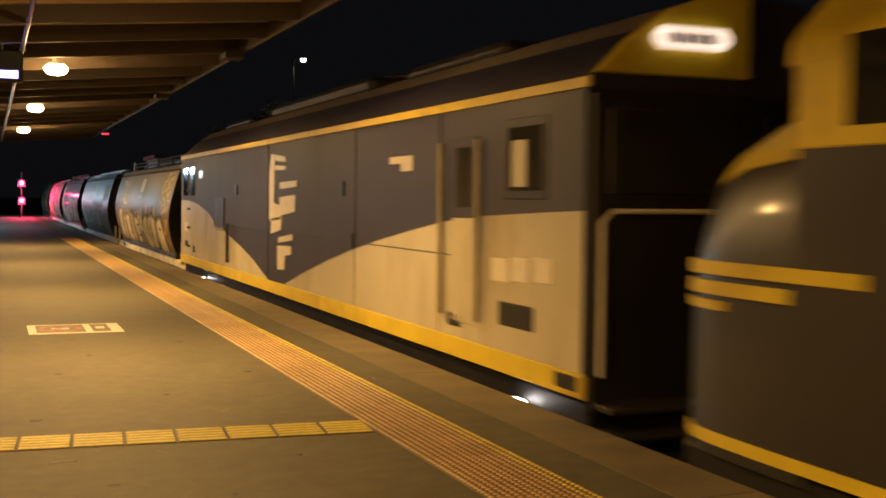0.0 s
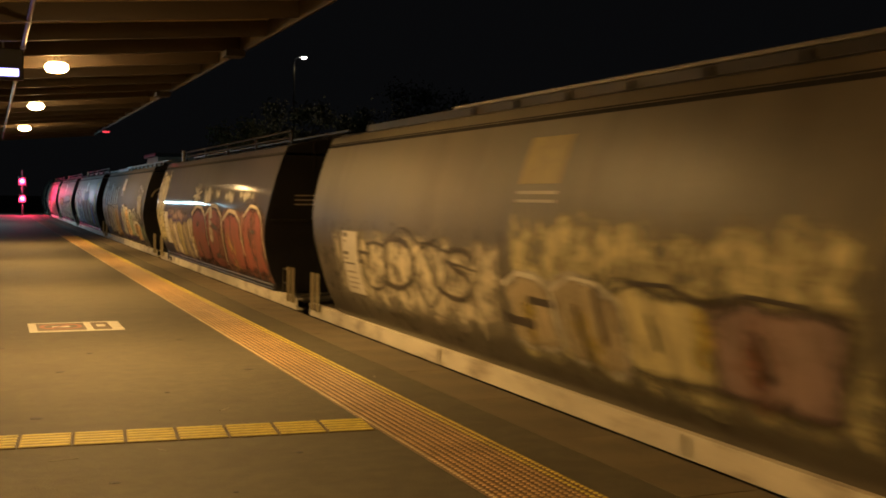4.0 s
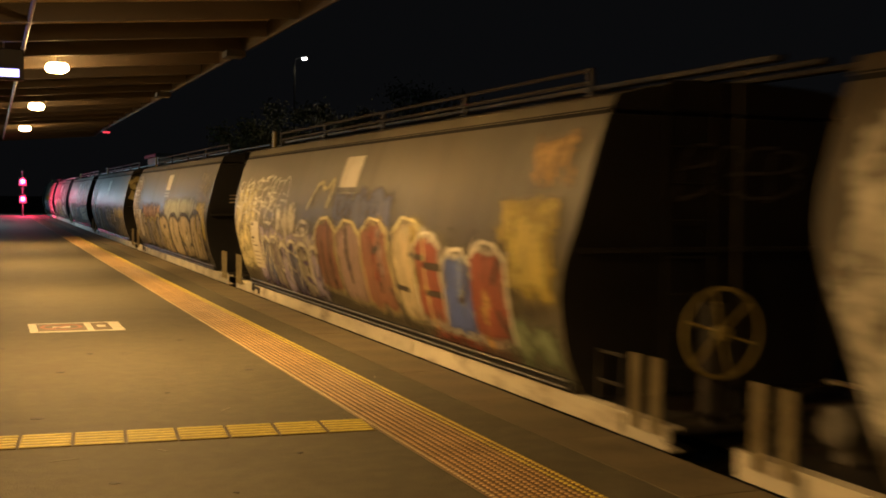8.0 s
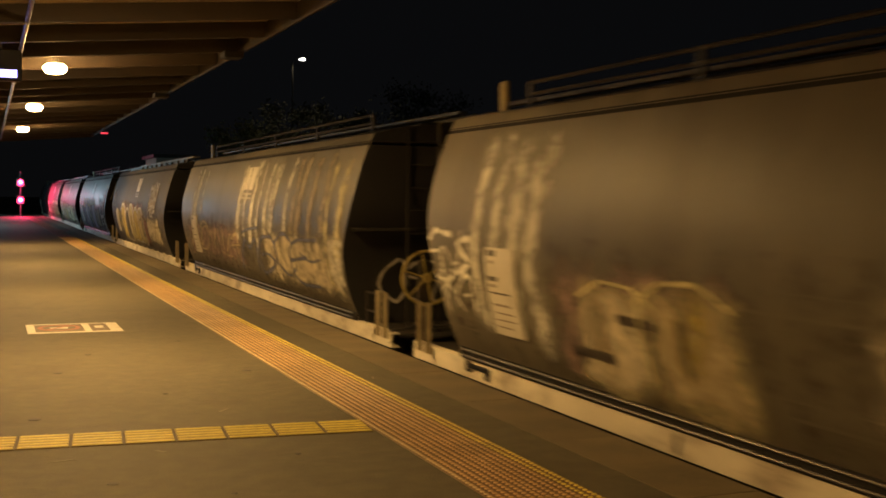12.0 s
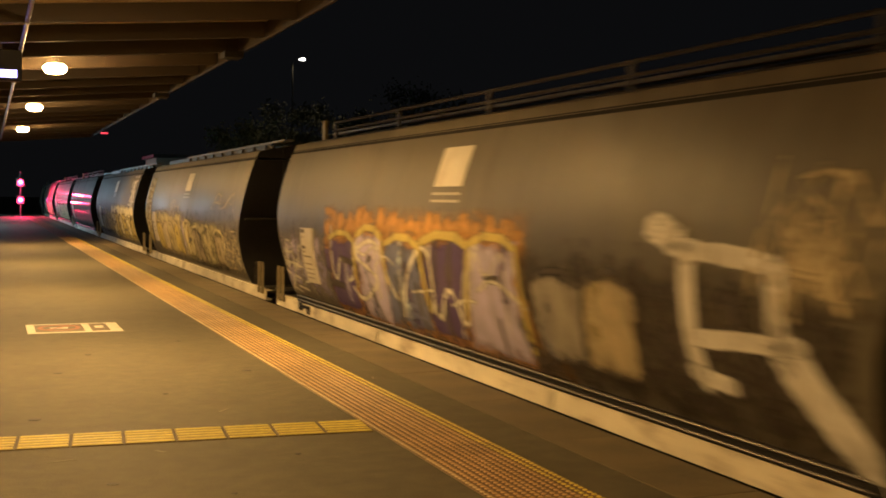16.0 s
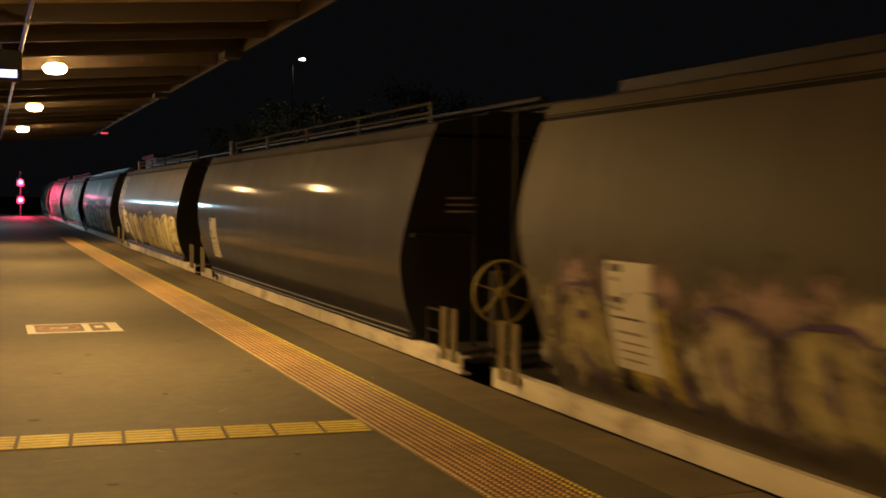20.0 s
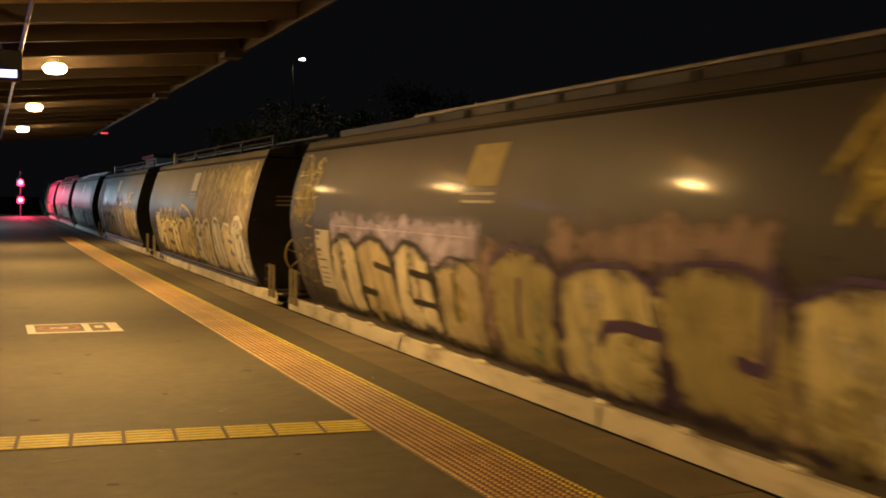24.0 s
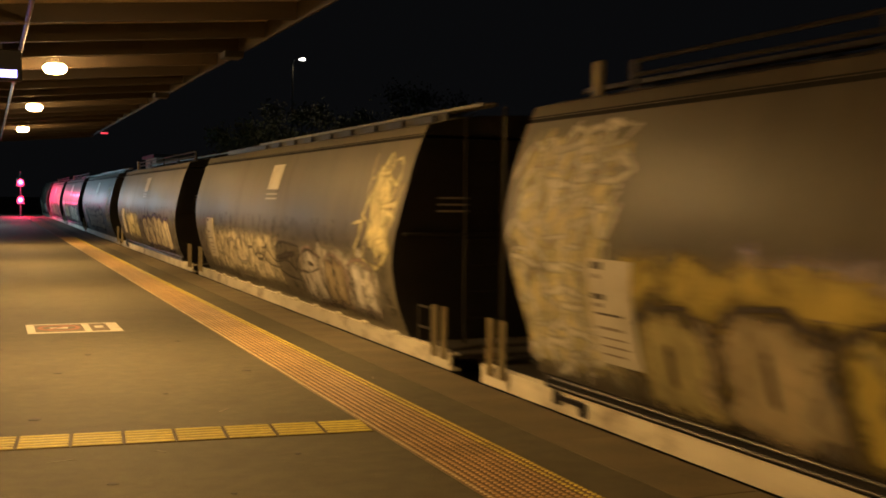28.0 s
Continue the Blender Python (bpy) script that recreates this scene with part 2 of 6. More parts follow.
# ---- mesh building ----
class Shape:
    """Vertices and faces gathered into one mesh."""

    def __init__(self):
        self.v, self.f, self.m = [], [], []

    def face(self, ids, mat=0):
        self.f.append(tuple(ids))
        self.m.append(mat)

    def box(self, x0, x1, y0, y1, z0, z1, c=0.0, mat=0):
        """A box whose edges are chamfered by c."""
        k = len(self.v)
        if c <= 0:
            self.v += [(x, y, z) for x in (x0, x1) for y in (y0, y1) for z in (z0, z1)]
            for q in ((0, 1, 3, 2), (4, 6, 7, 5), (0, 4, 5, 1), (2, 3, 7, 6), (0, 2, 6, 4), (1, 5, 7, 3)):
                self.face([k + i for i in q], mat)
            return self
        for sx, x in ((1, x0), (-1, x1)):
            for sy, y in ((1, y0), (-1, y1)):
                for sz, z in ((1, z0), (-1, z1)):
                    self.v += [(x, y + sy * c, z + sz * c), (x + sx * c, y, z + sz * c), (x + sx * c, y + sy * c, z)]
        ix = lambda a, b, d, j: k + (a * 4 + b * 2 + d) * 3 + j
        for a in (0, 1):
            q = [ix(a, 0, 0, 0), ix(a, 0, 1, 0), ix(a, 1, 1, 0), ix(a, 1, 0, 0)]
            self.face(q if a == 0 else q[::-1], mat)
            q = [ix(0, a, 0, 1), ix(1, a, 0, 1), ix(1, a, 1, 1), ix(0, a, 1, 1)]
            self.face(q if a == 0 else q[::-1], mat)
            q = [ix(0, 0, a, 2), ix(0, 1, a, 2), ix(1, 1, a, 2), ix(1, 0, a, 2)]
            self.face(q if a == 0 else q[::-1], mat)
        for a in (0, 1):
            for b in (0, 1):
                s = a == b
                for q in ([ix(a, b, 0, 0), ix(a, b, 0, 1), ix(a, b, 1, 1), ix(a, b, 1, 0)], [ix(a, 0, b, 0), ix(a, 1, b, 0), ix(a, 1, b, 2), ix(a, 0, b, 2)],
                          [ix(0, a, b, 1), ix(0, a, b, 2), ix(1, a, b, 2), ix(1, a, b, 1)]):
                    self.face(q if s else q[::-1], mat)
                for d in (0, 1):
                    q = [ix(a, b, d, 0), ix(a, b, d, 1), ix(a, b, d, 2)]
                    self.face(q if (a + b + d) % 2 else q[::-1], mat)
        return self

    def loft(self, rings, closed=True, caps=True, mat=0):
        k, n = len(self.v), len(rings[0])
        for r in rings:
            self.v += [tuple(p) for p in r]
        for i in range(len(rings) - 1):
            for j in range(n if closed else n - 1):
                a, b = k + i * n + j, k + i * n + (j + 1) % n
                self.face((a, b, b + n, a + n), mat)
        if caps and closed:
            self.face([k + j for j in range(n)][::-1], mat)
            self.face([k + (len(rings) - 1) * n + j for j in range(n)], mat)
        return self

    def tube(self, points, r, n=8, mat=0):
        """A round bar along a polyline; r is a radius or one radius a point."""
        pts = [Vector(p) for p in points]
        rings, side = [], None
        for i, p in enumerate(pts):
            d = (pts[min(i + 1, len(pts) - 1)] - pts[max(i - 1, 0)]).normalized()
            if side is None:
                side = d.cross(Vector((0, 0, 1)) if abs(d.z) < 0.9 else Vector((1, 0, 0))).normalized()
            side = (side - d * side.dot(d)).normalized()
            up = d.cross(side)
            rad = r[i] if isinstance(r, (list, tuple)) else r
            rings.append([p + (side * math.cos(a) + up * math.sin(a)) * rad for a in (2 * math.pi * j / n for j in range(n))])
        return self.loft(rings, mat=mat)

    def spin(self, profile, centre, axis="z", n=20, mat=0):
        """A turned form: profile of (radius, height) along the axis."""
        cx, cy, cz = centre
        rings = []
        for r, h in profile:
            ring = []
            for j in range(n):
                a = 2 * math.pi * j / n
                u, w = max(r, 0.0005) * math.cos(a), max(r, 0.0005) * math.sin(a)
                ring.append({"z": (cx + u, cy + w, cz + h), "x": (cx + h, cy + u, cz + w), "y": (cx + w, cy + h, cz + u)}[axis])
            rings.append(ring)
        return self.loft(rings, mat=mat)

    def ring(self, centre, radius, r, axis="y", n=28, m=6, mat=0):
        k = len(self.v)
        cx, cy, cz = centre
        for i in range(n):
            a = 2 * math.pi * i / n
            for j in range(m):
                b = 2 * math.pi * j / m
                q, h = radius + r * math.cos(b), r * math.sin(b)
                self.v.append({"y": (cx + q * math.cos(a), cy + h, cz + q * math.sin(a)), "z": (cx + q * math.cos(a), cy + q * math.sin(a), cz + h),
                               "x": (cx + h, cy + q * math.cos(a), cz + q * math.sin(a))}[axis])
        for i in range(n):
            for j in range(m):
                self.face((k + i * m + j, k + ((i + 1) % n) * m + j, k + ((i + 1) % n) * m + (j + 1) % m, k + i * m + (j + 1) % m), mat)
        return self

    def prism(self, outline, x0, x1, mat=0):
        """An outline in (y, z) drawn out along x from x0 to x1."""
        return self.loft([[(x0, y, z) for y, z in outline], [(x1, y, z) for y, z in outline]], mat=mat)

    def mesh(self, name, *mats, smooth=True):
        me = bpy.data.meshes.new(name)
        me.from_pydata(self.v, [], self.f)
        for m in mats:
            me.materials.append(m)
        me.polygons.foreach_set("material_index", self.m)
        b = bmesh.new()
        b.from_mesh(me)
        bmesh.ops.recalc_face_normals(b, faces=b.faces)
        b.to_mesh(me)
        b.free()
        if smooth:
            me.polygons.foreach_set("use_smooth", [True] * len(me.polygons))
            me.set_sharp_from_angle(angle=radians(32))
        me.update()
        return me


def put(name, me, parent, label="", at=None):
    """Links a mesh as ONE part under a thing or under a part."""
    ob = new(name, me)
    ob.parent = parent
    if at:
        ob.location = at
    if label:
        ob["label"] = label
    return ob


def part(name, shape, mats, parent, label="", smooth=True):
    return put(name, shape.mesh(name, *(mats if isinstance(mats, (list, tuple)) else [mats]), smooth=smooth), parent, label)


def solid(name, shape, mats, label, category, kind="", group="", smooth=True):
    return tagged(new(name, shape.mesh(name, *(mats if isinstance(mats, (list, tuple)) else [mats]), smooth=smooth)), label, category, group, kind)


def thing(name, at, label, category, group=""):
    ob = new(name)
    ob.empty_display_size = 0.3
    ob.location = at
    return tagged(ob, label, category, group)


# ---- the line of the track ----
RAIL_Z = -1.05
TRACK_X = 5.47
BEND_Y, BEND_R = 92.0, 350.0


def track(s, side=0.0):
    """The place and the heading (degrees) at s metres along the track: straight past the platform, then bending away."""
    if s < BEND_Y:
        return Vector((TRACK_X + side, s, RAIL_Z)), 0.0
    a = (s - BEND_Y) / BEND_R
    return Vector((TRACK_X + BEND_R - (BEND_R - side) * math.cos(a), BEND_Y + (BEND_R - side) * math.sin(a), RAIL_Z)), -math.degrees(a)


def train_front(t):
    """Where the front buffer beam of the first wagon stands at t seconds: the train slows a little on the way."""
    return 26.325 - 10.03565 * t - 0.0133106 * t * t + 0.00143 * t ** 3 - 0.0000221 * t ** 4 + 0.21 * math.exp(-0.95 * t)


PITCH = 15.15
# ---- ground, track and platform ----
EDGE_X, COPE_X, BACK_X = 3.88, 3.385, -3.4
PLAT_0, PLAT_1 = -60.0, 98.0

g = Shape()
g.v = [(-1500, -1500, -1.45), (1500, -1500, -1.45), (1500, 1500, -1.45), (-1500, 1500, -1.45)]
g.face((0, 1, 2, 3))
solid("ground", g, EARTH, "dark rough earth and grass reaching the horizon", "ground", "structure")


def strip_along(s0, s1, step, offsets):
    """A band whose cross-section (side, z) follows the track."""
    sh, n = Shape(), int((s1 - s0) / step)
    rings = []
    for i in range(n + 1):
        s = s0 + (s1 - s0) * i / n
        ring = []
        for side, z in offsets:
            p = track(s, side)[0]
            ring.append((p.x, p.y, z))
        rings.append(ring)
    return sh.loft(rings)


solid("track_bed", strip_along(-300, 430, 6, [(-2.4, -1.46), (-1.6, -1.2), (1.6, -1.2), (2.4, -1.46)]), BALLAST, "crushed grey stone ballast under the track", "ballast", "structure")
for side in (-0.8, 0.8):
    a = side - 0.035
    b = side + 0.035
    solid("rail", strip_along(-300, 430, 4, [(a - 0.035, -1.2), (b + 0.035, -1.2), (b + 0.035, -1.18), (side + 0.01, -1.165), (side + 0.01, -1.095), (b, -1.085), (b, RAIL_Z),
                                              (a, RAIL_Z), (a, -1.085), (side - 0.01, -1.095), (side - 0.01, -1.165), (a - 0.035, -1.18)]),
          RAIL_STEEL, "worn steel running rail with a bright top", "rail", "structure")
sh = Shape()
for i in range(220):
    s = -40 + i * 0.68
    p, _ = track(s)
    sh.box(p.x - 1.3, p.x + 1.3, p.y - 0.12, p.y + 0.12, -1.25, -1.196, 0.012)
tagged(new("sleepers", sh.mesh("sleepers", CONCRETE)), "grey concrete sleepers set in the ballast", "sleeper", kind="stuff")

# platform: asphalt deck, front wall, coping slabs
sh = Shape()
sh.box(BACK_X, COPE_X - 0.006, PLAT_0, PLAT_1, -0.5, 0.0)
deck = solid("platform", sh, ASPHALT, "worn brown-grey asphalt station platform with stains", "platform", "structure", smooth=False)
sh = Shape()
sh.box(BACK_X, EDGE_X - 0.14, PLAT_0, PLAT_1, -1.46, -0.12)
solid("platform_wall", sh, CONCRETE, "concrete wall carrying the platform edge", "wall", "structure", smooth=False)

# gum spots and scuffs trodden into the deck
rnd = random.Random(77)
spots = [(0.29, 8.33, 0.045), (0.62, 6.32, 0.03), (2.16, 10.1, 0.04), (0.56, 10.45, 0.035), (1.3, 9.1, 0.02), (1.75, 6.7, 0.022), (0.9, 11.6, 0.03), (1.9, 12.4, 0.03), (1.2, 5.9, 0.018), (0.1, 12.2, 0.03)]
for sx, sy, r in spots:
    sh, n = Shape(), 11
    outer = [r * rnd.uniform(0.75, 1.2) for _ in range(n)]
    sh.loft([[(q * outer[j] * math.cos(2 * math.pi * j / n), q * outer[j] * math.sin(2 * math.pi * j / n) * 1.2, z) for j in range(n)] for q, z in ((1.0, 0.0), (0.92, 0.003), (0.6, 0.0042))])
    put("gum_spot", sh.mesh("gum_spot", GUM), deck, at=(sx, sy, 0.0))
for sx, sy, l, a in ((0.31, 6.95, 0.17, 0.2), (3.1, 9.3, 0.1, 1.3), (1.55, 8.2, 0.14, 0.9), (1.0, 7.0, 0.09, 2.2)):
    sh = Shape().box(0, l, -0.008, 0.008, 0.0, 0.0022)
    ob = put("scuff_mark", sh.mesh("scuff_mark", SCUFF, smooth=False), deck, at=(sx, sy, 0.0))
    ob.rotation_euler = (0, 0, a)

# display pictogram painted on the deck
sign = thing("floor_sign", (0.405, 13.505, 0.0), "white and brown painted pictogram sign on the platform", "sign")
sh = Shape().box(0, 1.045, 0, 0.93, 0.0, 0.004)
part("border", sh, MARK_WHITE, sign, smooth=False)
sh = Shape().box(0.09, 0.63, 0.1, 0.84, 0.004, 0.0065)
field = part("pictogram_field", sh, MARK_BROWN, sign, "brown field with a faded red ring", smooth=False)
sh = Shape()
k = 36
for i in range(k):
    a0, a1 = 2 * math.pi * i / k, 2 * math.pi * (i + 1) / k
    b = len(sh.v)
    sh.v += [(0.36 + r * math.cos(a) * 0.8, 0.47 + r * math.sin(a), 0.0085) for r, a in ((0.24, a0), (0.3, a0), (0.3, a1), (0.24, a1))]
    sh.face((b, b + 1, b + 2, b + 3))
part("ring", sh, MARK_RED, field, smooth=False)
sh = Shape()
sh.v = [(0.2, 0.28, 0.0105), (0.24, 0.24, 0.0105), (0.52, 0.66, 0.0105), (0.48, 0.7, 0.0105)]
sh.face((0, 1, 2, 3))
part("slash", sh, MARK_RED, field, smooth=False)
part("device", Shape().box(0.26, 0.46, 0.4, 0.52, 0.0066, 0.0075), MARK_WHITE, field, smooth=False)
part("small_field", Shape().box(0.71, 0.91, 0.1, 0.84, 0.004, 0.0065), MARK_BROWN, sign, smooth=False)
part("small_label", Shape().box(0.76, 0.86, 0.36, 0.58, 0.0065, 0.0085), MARK_WHITE, sign, smooth=False)

# a yellow guide row of ribbed tiles, laid across the deck at a slight skew
row_y0, row_y1, slope = 7.585, 7.395, -0.0815


def guide_tile_mesh():
    sh = Shape().box(0, 0.318, -0.2, 0.2, 0.0, 0.006, 0.002)
    for j in range(5):
        y = -0.16 + j * 0.08
        k = len(sh.v)
        sh.v += [(0.008, y - 0.022, 0.0062), (0.31, y - 0.022, 0.0062), (0.31, y + 0.022, 0.0062), (0.008, y + 0.022, 0.0062),
                 (0.014, y - 0.017, 0.0115), (0.304, y - 0.017, 0.0115), (0.304, y + 0.017, 0.0115), (0.014, y + 0.017, 0.0115)]
        for q in ((4, 5, 6, 7), (0, 1, 5, 4), (1, 2, 6, 5), (2, 3, 7, 6), (3, 0, 4, 7)):
            sh.face([k + i for i in q], 1)
    return sh.mesh("guide_tile", MARK_BROWN_Y, TACTILE_YELLOW, smooth=False)


MARK_BROWN_Y = paint("tile_ground", (0.13, 0.09, 0.03), 0.6, vary=0.2, scale=7, tone=0.08)
me = guide_tile_mesh()
for i in range(18):
    x = 2.40 - 0.3 - i * 0.3235
    ob = put("guide_tile", me, deck, at=(x, 7.578 + slope * (x + 0.15), 0.0005))
    ob.rotation_euler = (0, 0, math.atan(slope))

# warning strip of domed tiles along the platform edge
STRIP_X = 2.42


def dome_tile_mesh(yellow_rows):
    sh = Shape().box(0.001, 0.299, 0.001, 0.299, 0.0, 0.005, 0.0015)
    for i in range(6):
        for j in range(6):
            cx, cy, k = 0.025 + i * 0.05, 0.025 + j * 0.05, len(sh.v)
            sh.v += [(cx + r * math.cos(a), cy + r * math.sin(a), z) for r, z in ((0.0175, 0.0052), (0.011, 0.0105)) for a in (math.pi * q / 3 for q in range(6))]
            mat = 2 if i >= 6 - yellow_rows else (3 if not yellow_rows and i == 0 else 1)
            sh.face([k + 6 + q for q in range(6)], mat)
            for q in range(6):
                sh.face((k + q, k + (q + 1) % 6, k + 6 + (q + 1) % 6, k + 6 + q), mat)
    return sh.mesh("warning_tile", TACTILE_ORANGE, TOP_ORANGE, TACTILE_YELLOW, TOP_LIT, smooth=False)


tile_a, tile_b = dome_tile_mesh(0), dome_tile_mesh(2)
for i in range(140):
    y = 2.1 + i * 0.3
    put("warning_tile", tile_a, deck, at=(STRIP_X, y, 0.0))
    put("warning_tile", tile_b, deck, at=(STRIP_X + 0.2925, y, 0.0))
for y0, y1 in ((-50.1, 2.1), (44.1, 97.2)):
    sh = Shape()
    n = round((y1 - y0) / 0.3)
    for i in range(n):
        for x in (0.0, 0.2925):
            sh.box(STRIP_X + x, STRIP_X + x + 0.288, y0 + i * 0.3 + 0.004, y0 + i * 0.3 + 0.296, 0.0, 0.007, 0.002)
    tagged(put("warning_tiles", sh.mesh("warning_tiles", TACTILE_ORANGE, smooth=False), deck), kind="stuff")

# coping slabs
sh = Shape().box(COPE_X, EDGE_X, 0.004, 1.496, -0.12, 0.001)
me = sh.mesh("coping_slab", COPING, smooth=False)
for i in range(104):
    put("coping_slab", me, deck, at=(0, -58 + i * 1.5, random.uniform(-0.001, 0.002)))

# back wall of the station, out of sight beside the camera
sh = Shape().box(BACK_X - 0.25, BACK_X, PLAT_0, 44.0, -1.4, 3.3)
solid("wall_station", sh, BRICKWALL, "plain rendered station wall along the platform", "wall", "structure", smooth=False)

# ---- canopy ----
CAN_0, CAN_1, CAN_X = -30.0, 45.2, 3.662


def purlin_z(x):
    return 3.532 + 0.082 * x


sh = Shape()
ring = lambda y: [(BACK_X, y, purlin_z(BACK_X) + 0.218), (CAN_X, y, purlin_z(CAN_X) + 0.218), (CAN_X, y, purlin_z(CAN_X) + 0.28), (BACK_X, y, purlin_z(BACK_X) + 0.28)]
sh.loft([ring(CAN_0), ring(CAN_1)])
roof = solid("canopy_ceiling", sh, SOFFIT, "sloping painted sheet soffit of the platform canopy", "ceiling", "structure", smooth=False)
count = int((CAN_1 - CAN_0) / 1.7985)
for i in range(count + 1):
    y = 14.115 + 1.7985 * (i - round((14.115 - CAN_0) / 1.7985) + 1)
    if not CAN_0 < y < CAN_1 - 0.2:
        continue
    sh = Shape()
    w = 0.049
    sh.loft([[(x, y - w, purlin_z(x)), (x, y + w, purlin_z(x)), (x, y + w, purlin_z(x) + 0.217), (x, y - w, purlin_z(x) + 0.217)] for x in (BACK_X + 0.01, CAN_X - 0.02)])
    put("purlin", sh.mesh("purlin", TIMBER, smooth=False), roof)
# gutter and fascia along the edge
sh = Shape()
sh.loft([[(CAN_X, y, 3.804), (CAN_X + 0.03, y, 3.804), (CAN_X + 0.045, y, 3.837), (CAN_X + 0.045, y, 4.11), (CAN_X, y, 4.11)] for y in (CAN_0, CAN_1)])
part("fascia", sh, TIMBER, roof, smooth=False)
# small blocks added where the canopy edge shows lit patches
for y in (17.55, 25.3):
    sh = Shape().box(CAN_X - 0.3, CAN_X - 0.002, y - 0.2, y + 0.2, 3.706, 3.805, 0.01)
    part("edge_block", sh, STEEL_DARK, roof, smooth=False)
# end fascia
sh = Shape()
sh.loft([[(x, y, purlin_z(x) - 0.04), (x, y, purlin_z(x) + 0.3)] for x, y in ((BACK_X, CAN_1), (CAN_X + 0.1, CAN_1), (CAN_X + 0.1, CAN_1 + 0.06), (BACK_X, CAN_1 + 0.06))] +
        [[(BACK_X, CAN_1, purlin_z(BACK_X) - 0.04), (BACK_X, CAN_1, purlin_z(BACK_X) + 0.3)]], closed=False)
part("end_fascia", sh, TIMBER, roof, smooth=False)

# conduit with saddles and hangers
pipe = thing("conduit", (0.436, 10.9, 3.586), "grey electrical conduit hung under the canopy", "pipe")
sh = Shape().tube([(0, y, 0) for y in (-25.0, 0.0, 33.8)], 0.03, 10)
part("tube", sh, PIPE_GREY, pipe)
for i in range(22):
    y = -22.3 + i * 2.55
    sh = Shape().box(-0.04, 0.04, y - 0.02, y + 0.02, -0.034, 0.0, 0.004).box(-0.008, 0.008, y - 0.01, y + 0.01, 0.0, 0.16)
    part("saddle", sh, GALV, pipe, smooth=False)

# lamps
lamp = thing("canopy_lamp", (*LAMPS[0], LAMP_Z), "glowing warm round bulkhead lamp under the canopy", "lamp", "canopy lamps")
prof = [(0.0, -0.092), (0.077, -0.088), (0.136, -0.072), (0.172, -0.035), (0.181, 0.0), (0.169, 0.032), (0.135, 0.06)]
part("globe", Shape().spin(prof, (0, 0, 0), n=24), LAMP_GLASS, lamp, "glowing glass bowl")
part("base", Shape().spin([(0.125, 0.059), (0.135, 0.068), (0.13, 0.09), (0.06, 0.1), (0.05, 0.16)], (0, 0, 0), n=24), STEEL_DARK, lamp)
part("stem", Shape().tube([(0, 0, 0.15), (0, 0, 0.285)], 0.016, 8), STEEL_DARK, lamp)
for lx, ly in LAMPS[1:]:
    copy_thing(lamp, pose(lx, ly, LAMP_Z))
for p in COOL_LAMPS:
    post = thing("platform_lamp", (p[0], p[1], 0), "tall steel lamp post with a cool white head", "lamp post", "cool platform lamps")
    part("post", Shape().tube([(0, 0, 0), (0, 0, p[2])], [0.06, 0.045], 10), GALV, post)
    part("head", Shape().box(-0.12, 0.12, -0.5, 0.5, p[2], p[2] + 0.08, 0.02), GALV, post)
    part("tube_light", Shape().box(-0.09, 0.09, -0.46, 0.46, p[2] - 0.05, p[2] - 0.002, 0.01), COOL_GLASS, post, "glowing white tube")

# small red marker lamp on the canopy's edge
mark = thing("marker_lamp", (3.564, 38.9, 3.586), "small dim red marker lamp under the canopy edge", "lamp")
part("case", Shape().box(-0.13, 0.13, -0.05, 0.05, 0.0, 0.07, 0.01), BLACK, mark)
part("lens", Shape().box(-0.11, 0.11, -0.065, -0.051, 0.012, 0.058, 0.005), MARKER_RED, mark, "glowing red lens")
part("bracket", Shape().box(-0.015, 0.015, -0.01, 0.01, 0.07, 0.2), STEEL_DARK, mark, smooth=False)

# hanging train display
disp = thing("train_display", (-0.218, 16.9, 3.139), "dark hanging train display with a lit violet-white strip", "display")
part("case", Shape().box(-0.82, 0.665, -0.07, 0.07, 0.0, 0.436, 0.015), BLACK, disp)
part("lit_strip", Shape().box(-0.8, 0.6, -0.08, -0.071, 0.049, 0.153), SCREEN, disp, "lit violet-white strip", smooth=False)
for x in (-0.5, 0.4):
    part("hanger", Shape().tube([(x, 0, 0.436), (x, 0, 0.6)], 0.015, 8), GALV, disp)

# red signal by the platform end
sig = thing("signal", SIGNAL, "railway signal post with two lit red lamps", "signal")
part("post", Shape().tube([(0, 0.12, 0), (0, 0.12, 3.2)], 0.055, 10), STEEL_DARK, sig)
part("base_plate", Shape().box(-0.18, 0.18, -0.06, 0.3, 0, 0.03, 0.008), STEEL_DARK, sig)
for z in SIGNAL_HEADS:
    head = part("signal_head", Shape().box(-0.27, 0.27, -0.06, 0.1, z - 0.3, z + 0.3, 0.02), BLACK, sig)
    # lens drawn oversize for the red glare, with a pale core for its centre
    part("lens", Shape().spin([(0.0, -0.14), (0.14, -0.13), (0.2, -0.06)], (0, 0, z), "y", 20), RED_LENS, head, "glowing red lens")
    part("bright_core", Shape().spin([(0.0, -0.2), (0.06, -0.18), (0.085, -0.13)], (0, 0, z), "y", 16), RED_CORE, head, "pale pink lamp core")
    hood = Shape()
    hood.loft([[(0.21 * math.cos(a), y, z + 0.21 * math.sin(a)) for a in (math.pi * (q / 9 * 1.2 - 0.1) for q in range(10))] +
               [(0.222 * math.cos(a), y, z + 0.222 * math.sin(a)) for a in (math.pi * ((9 - q) / 9 * 1.2 - 0.1) for q in range(10))] for y in (-0.06, -0.3)])
    part("hood", hood, BLACK, head)

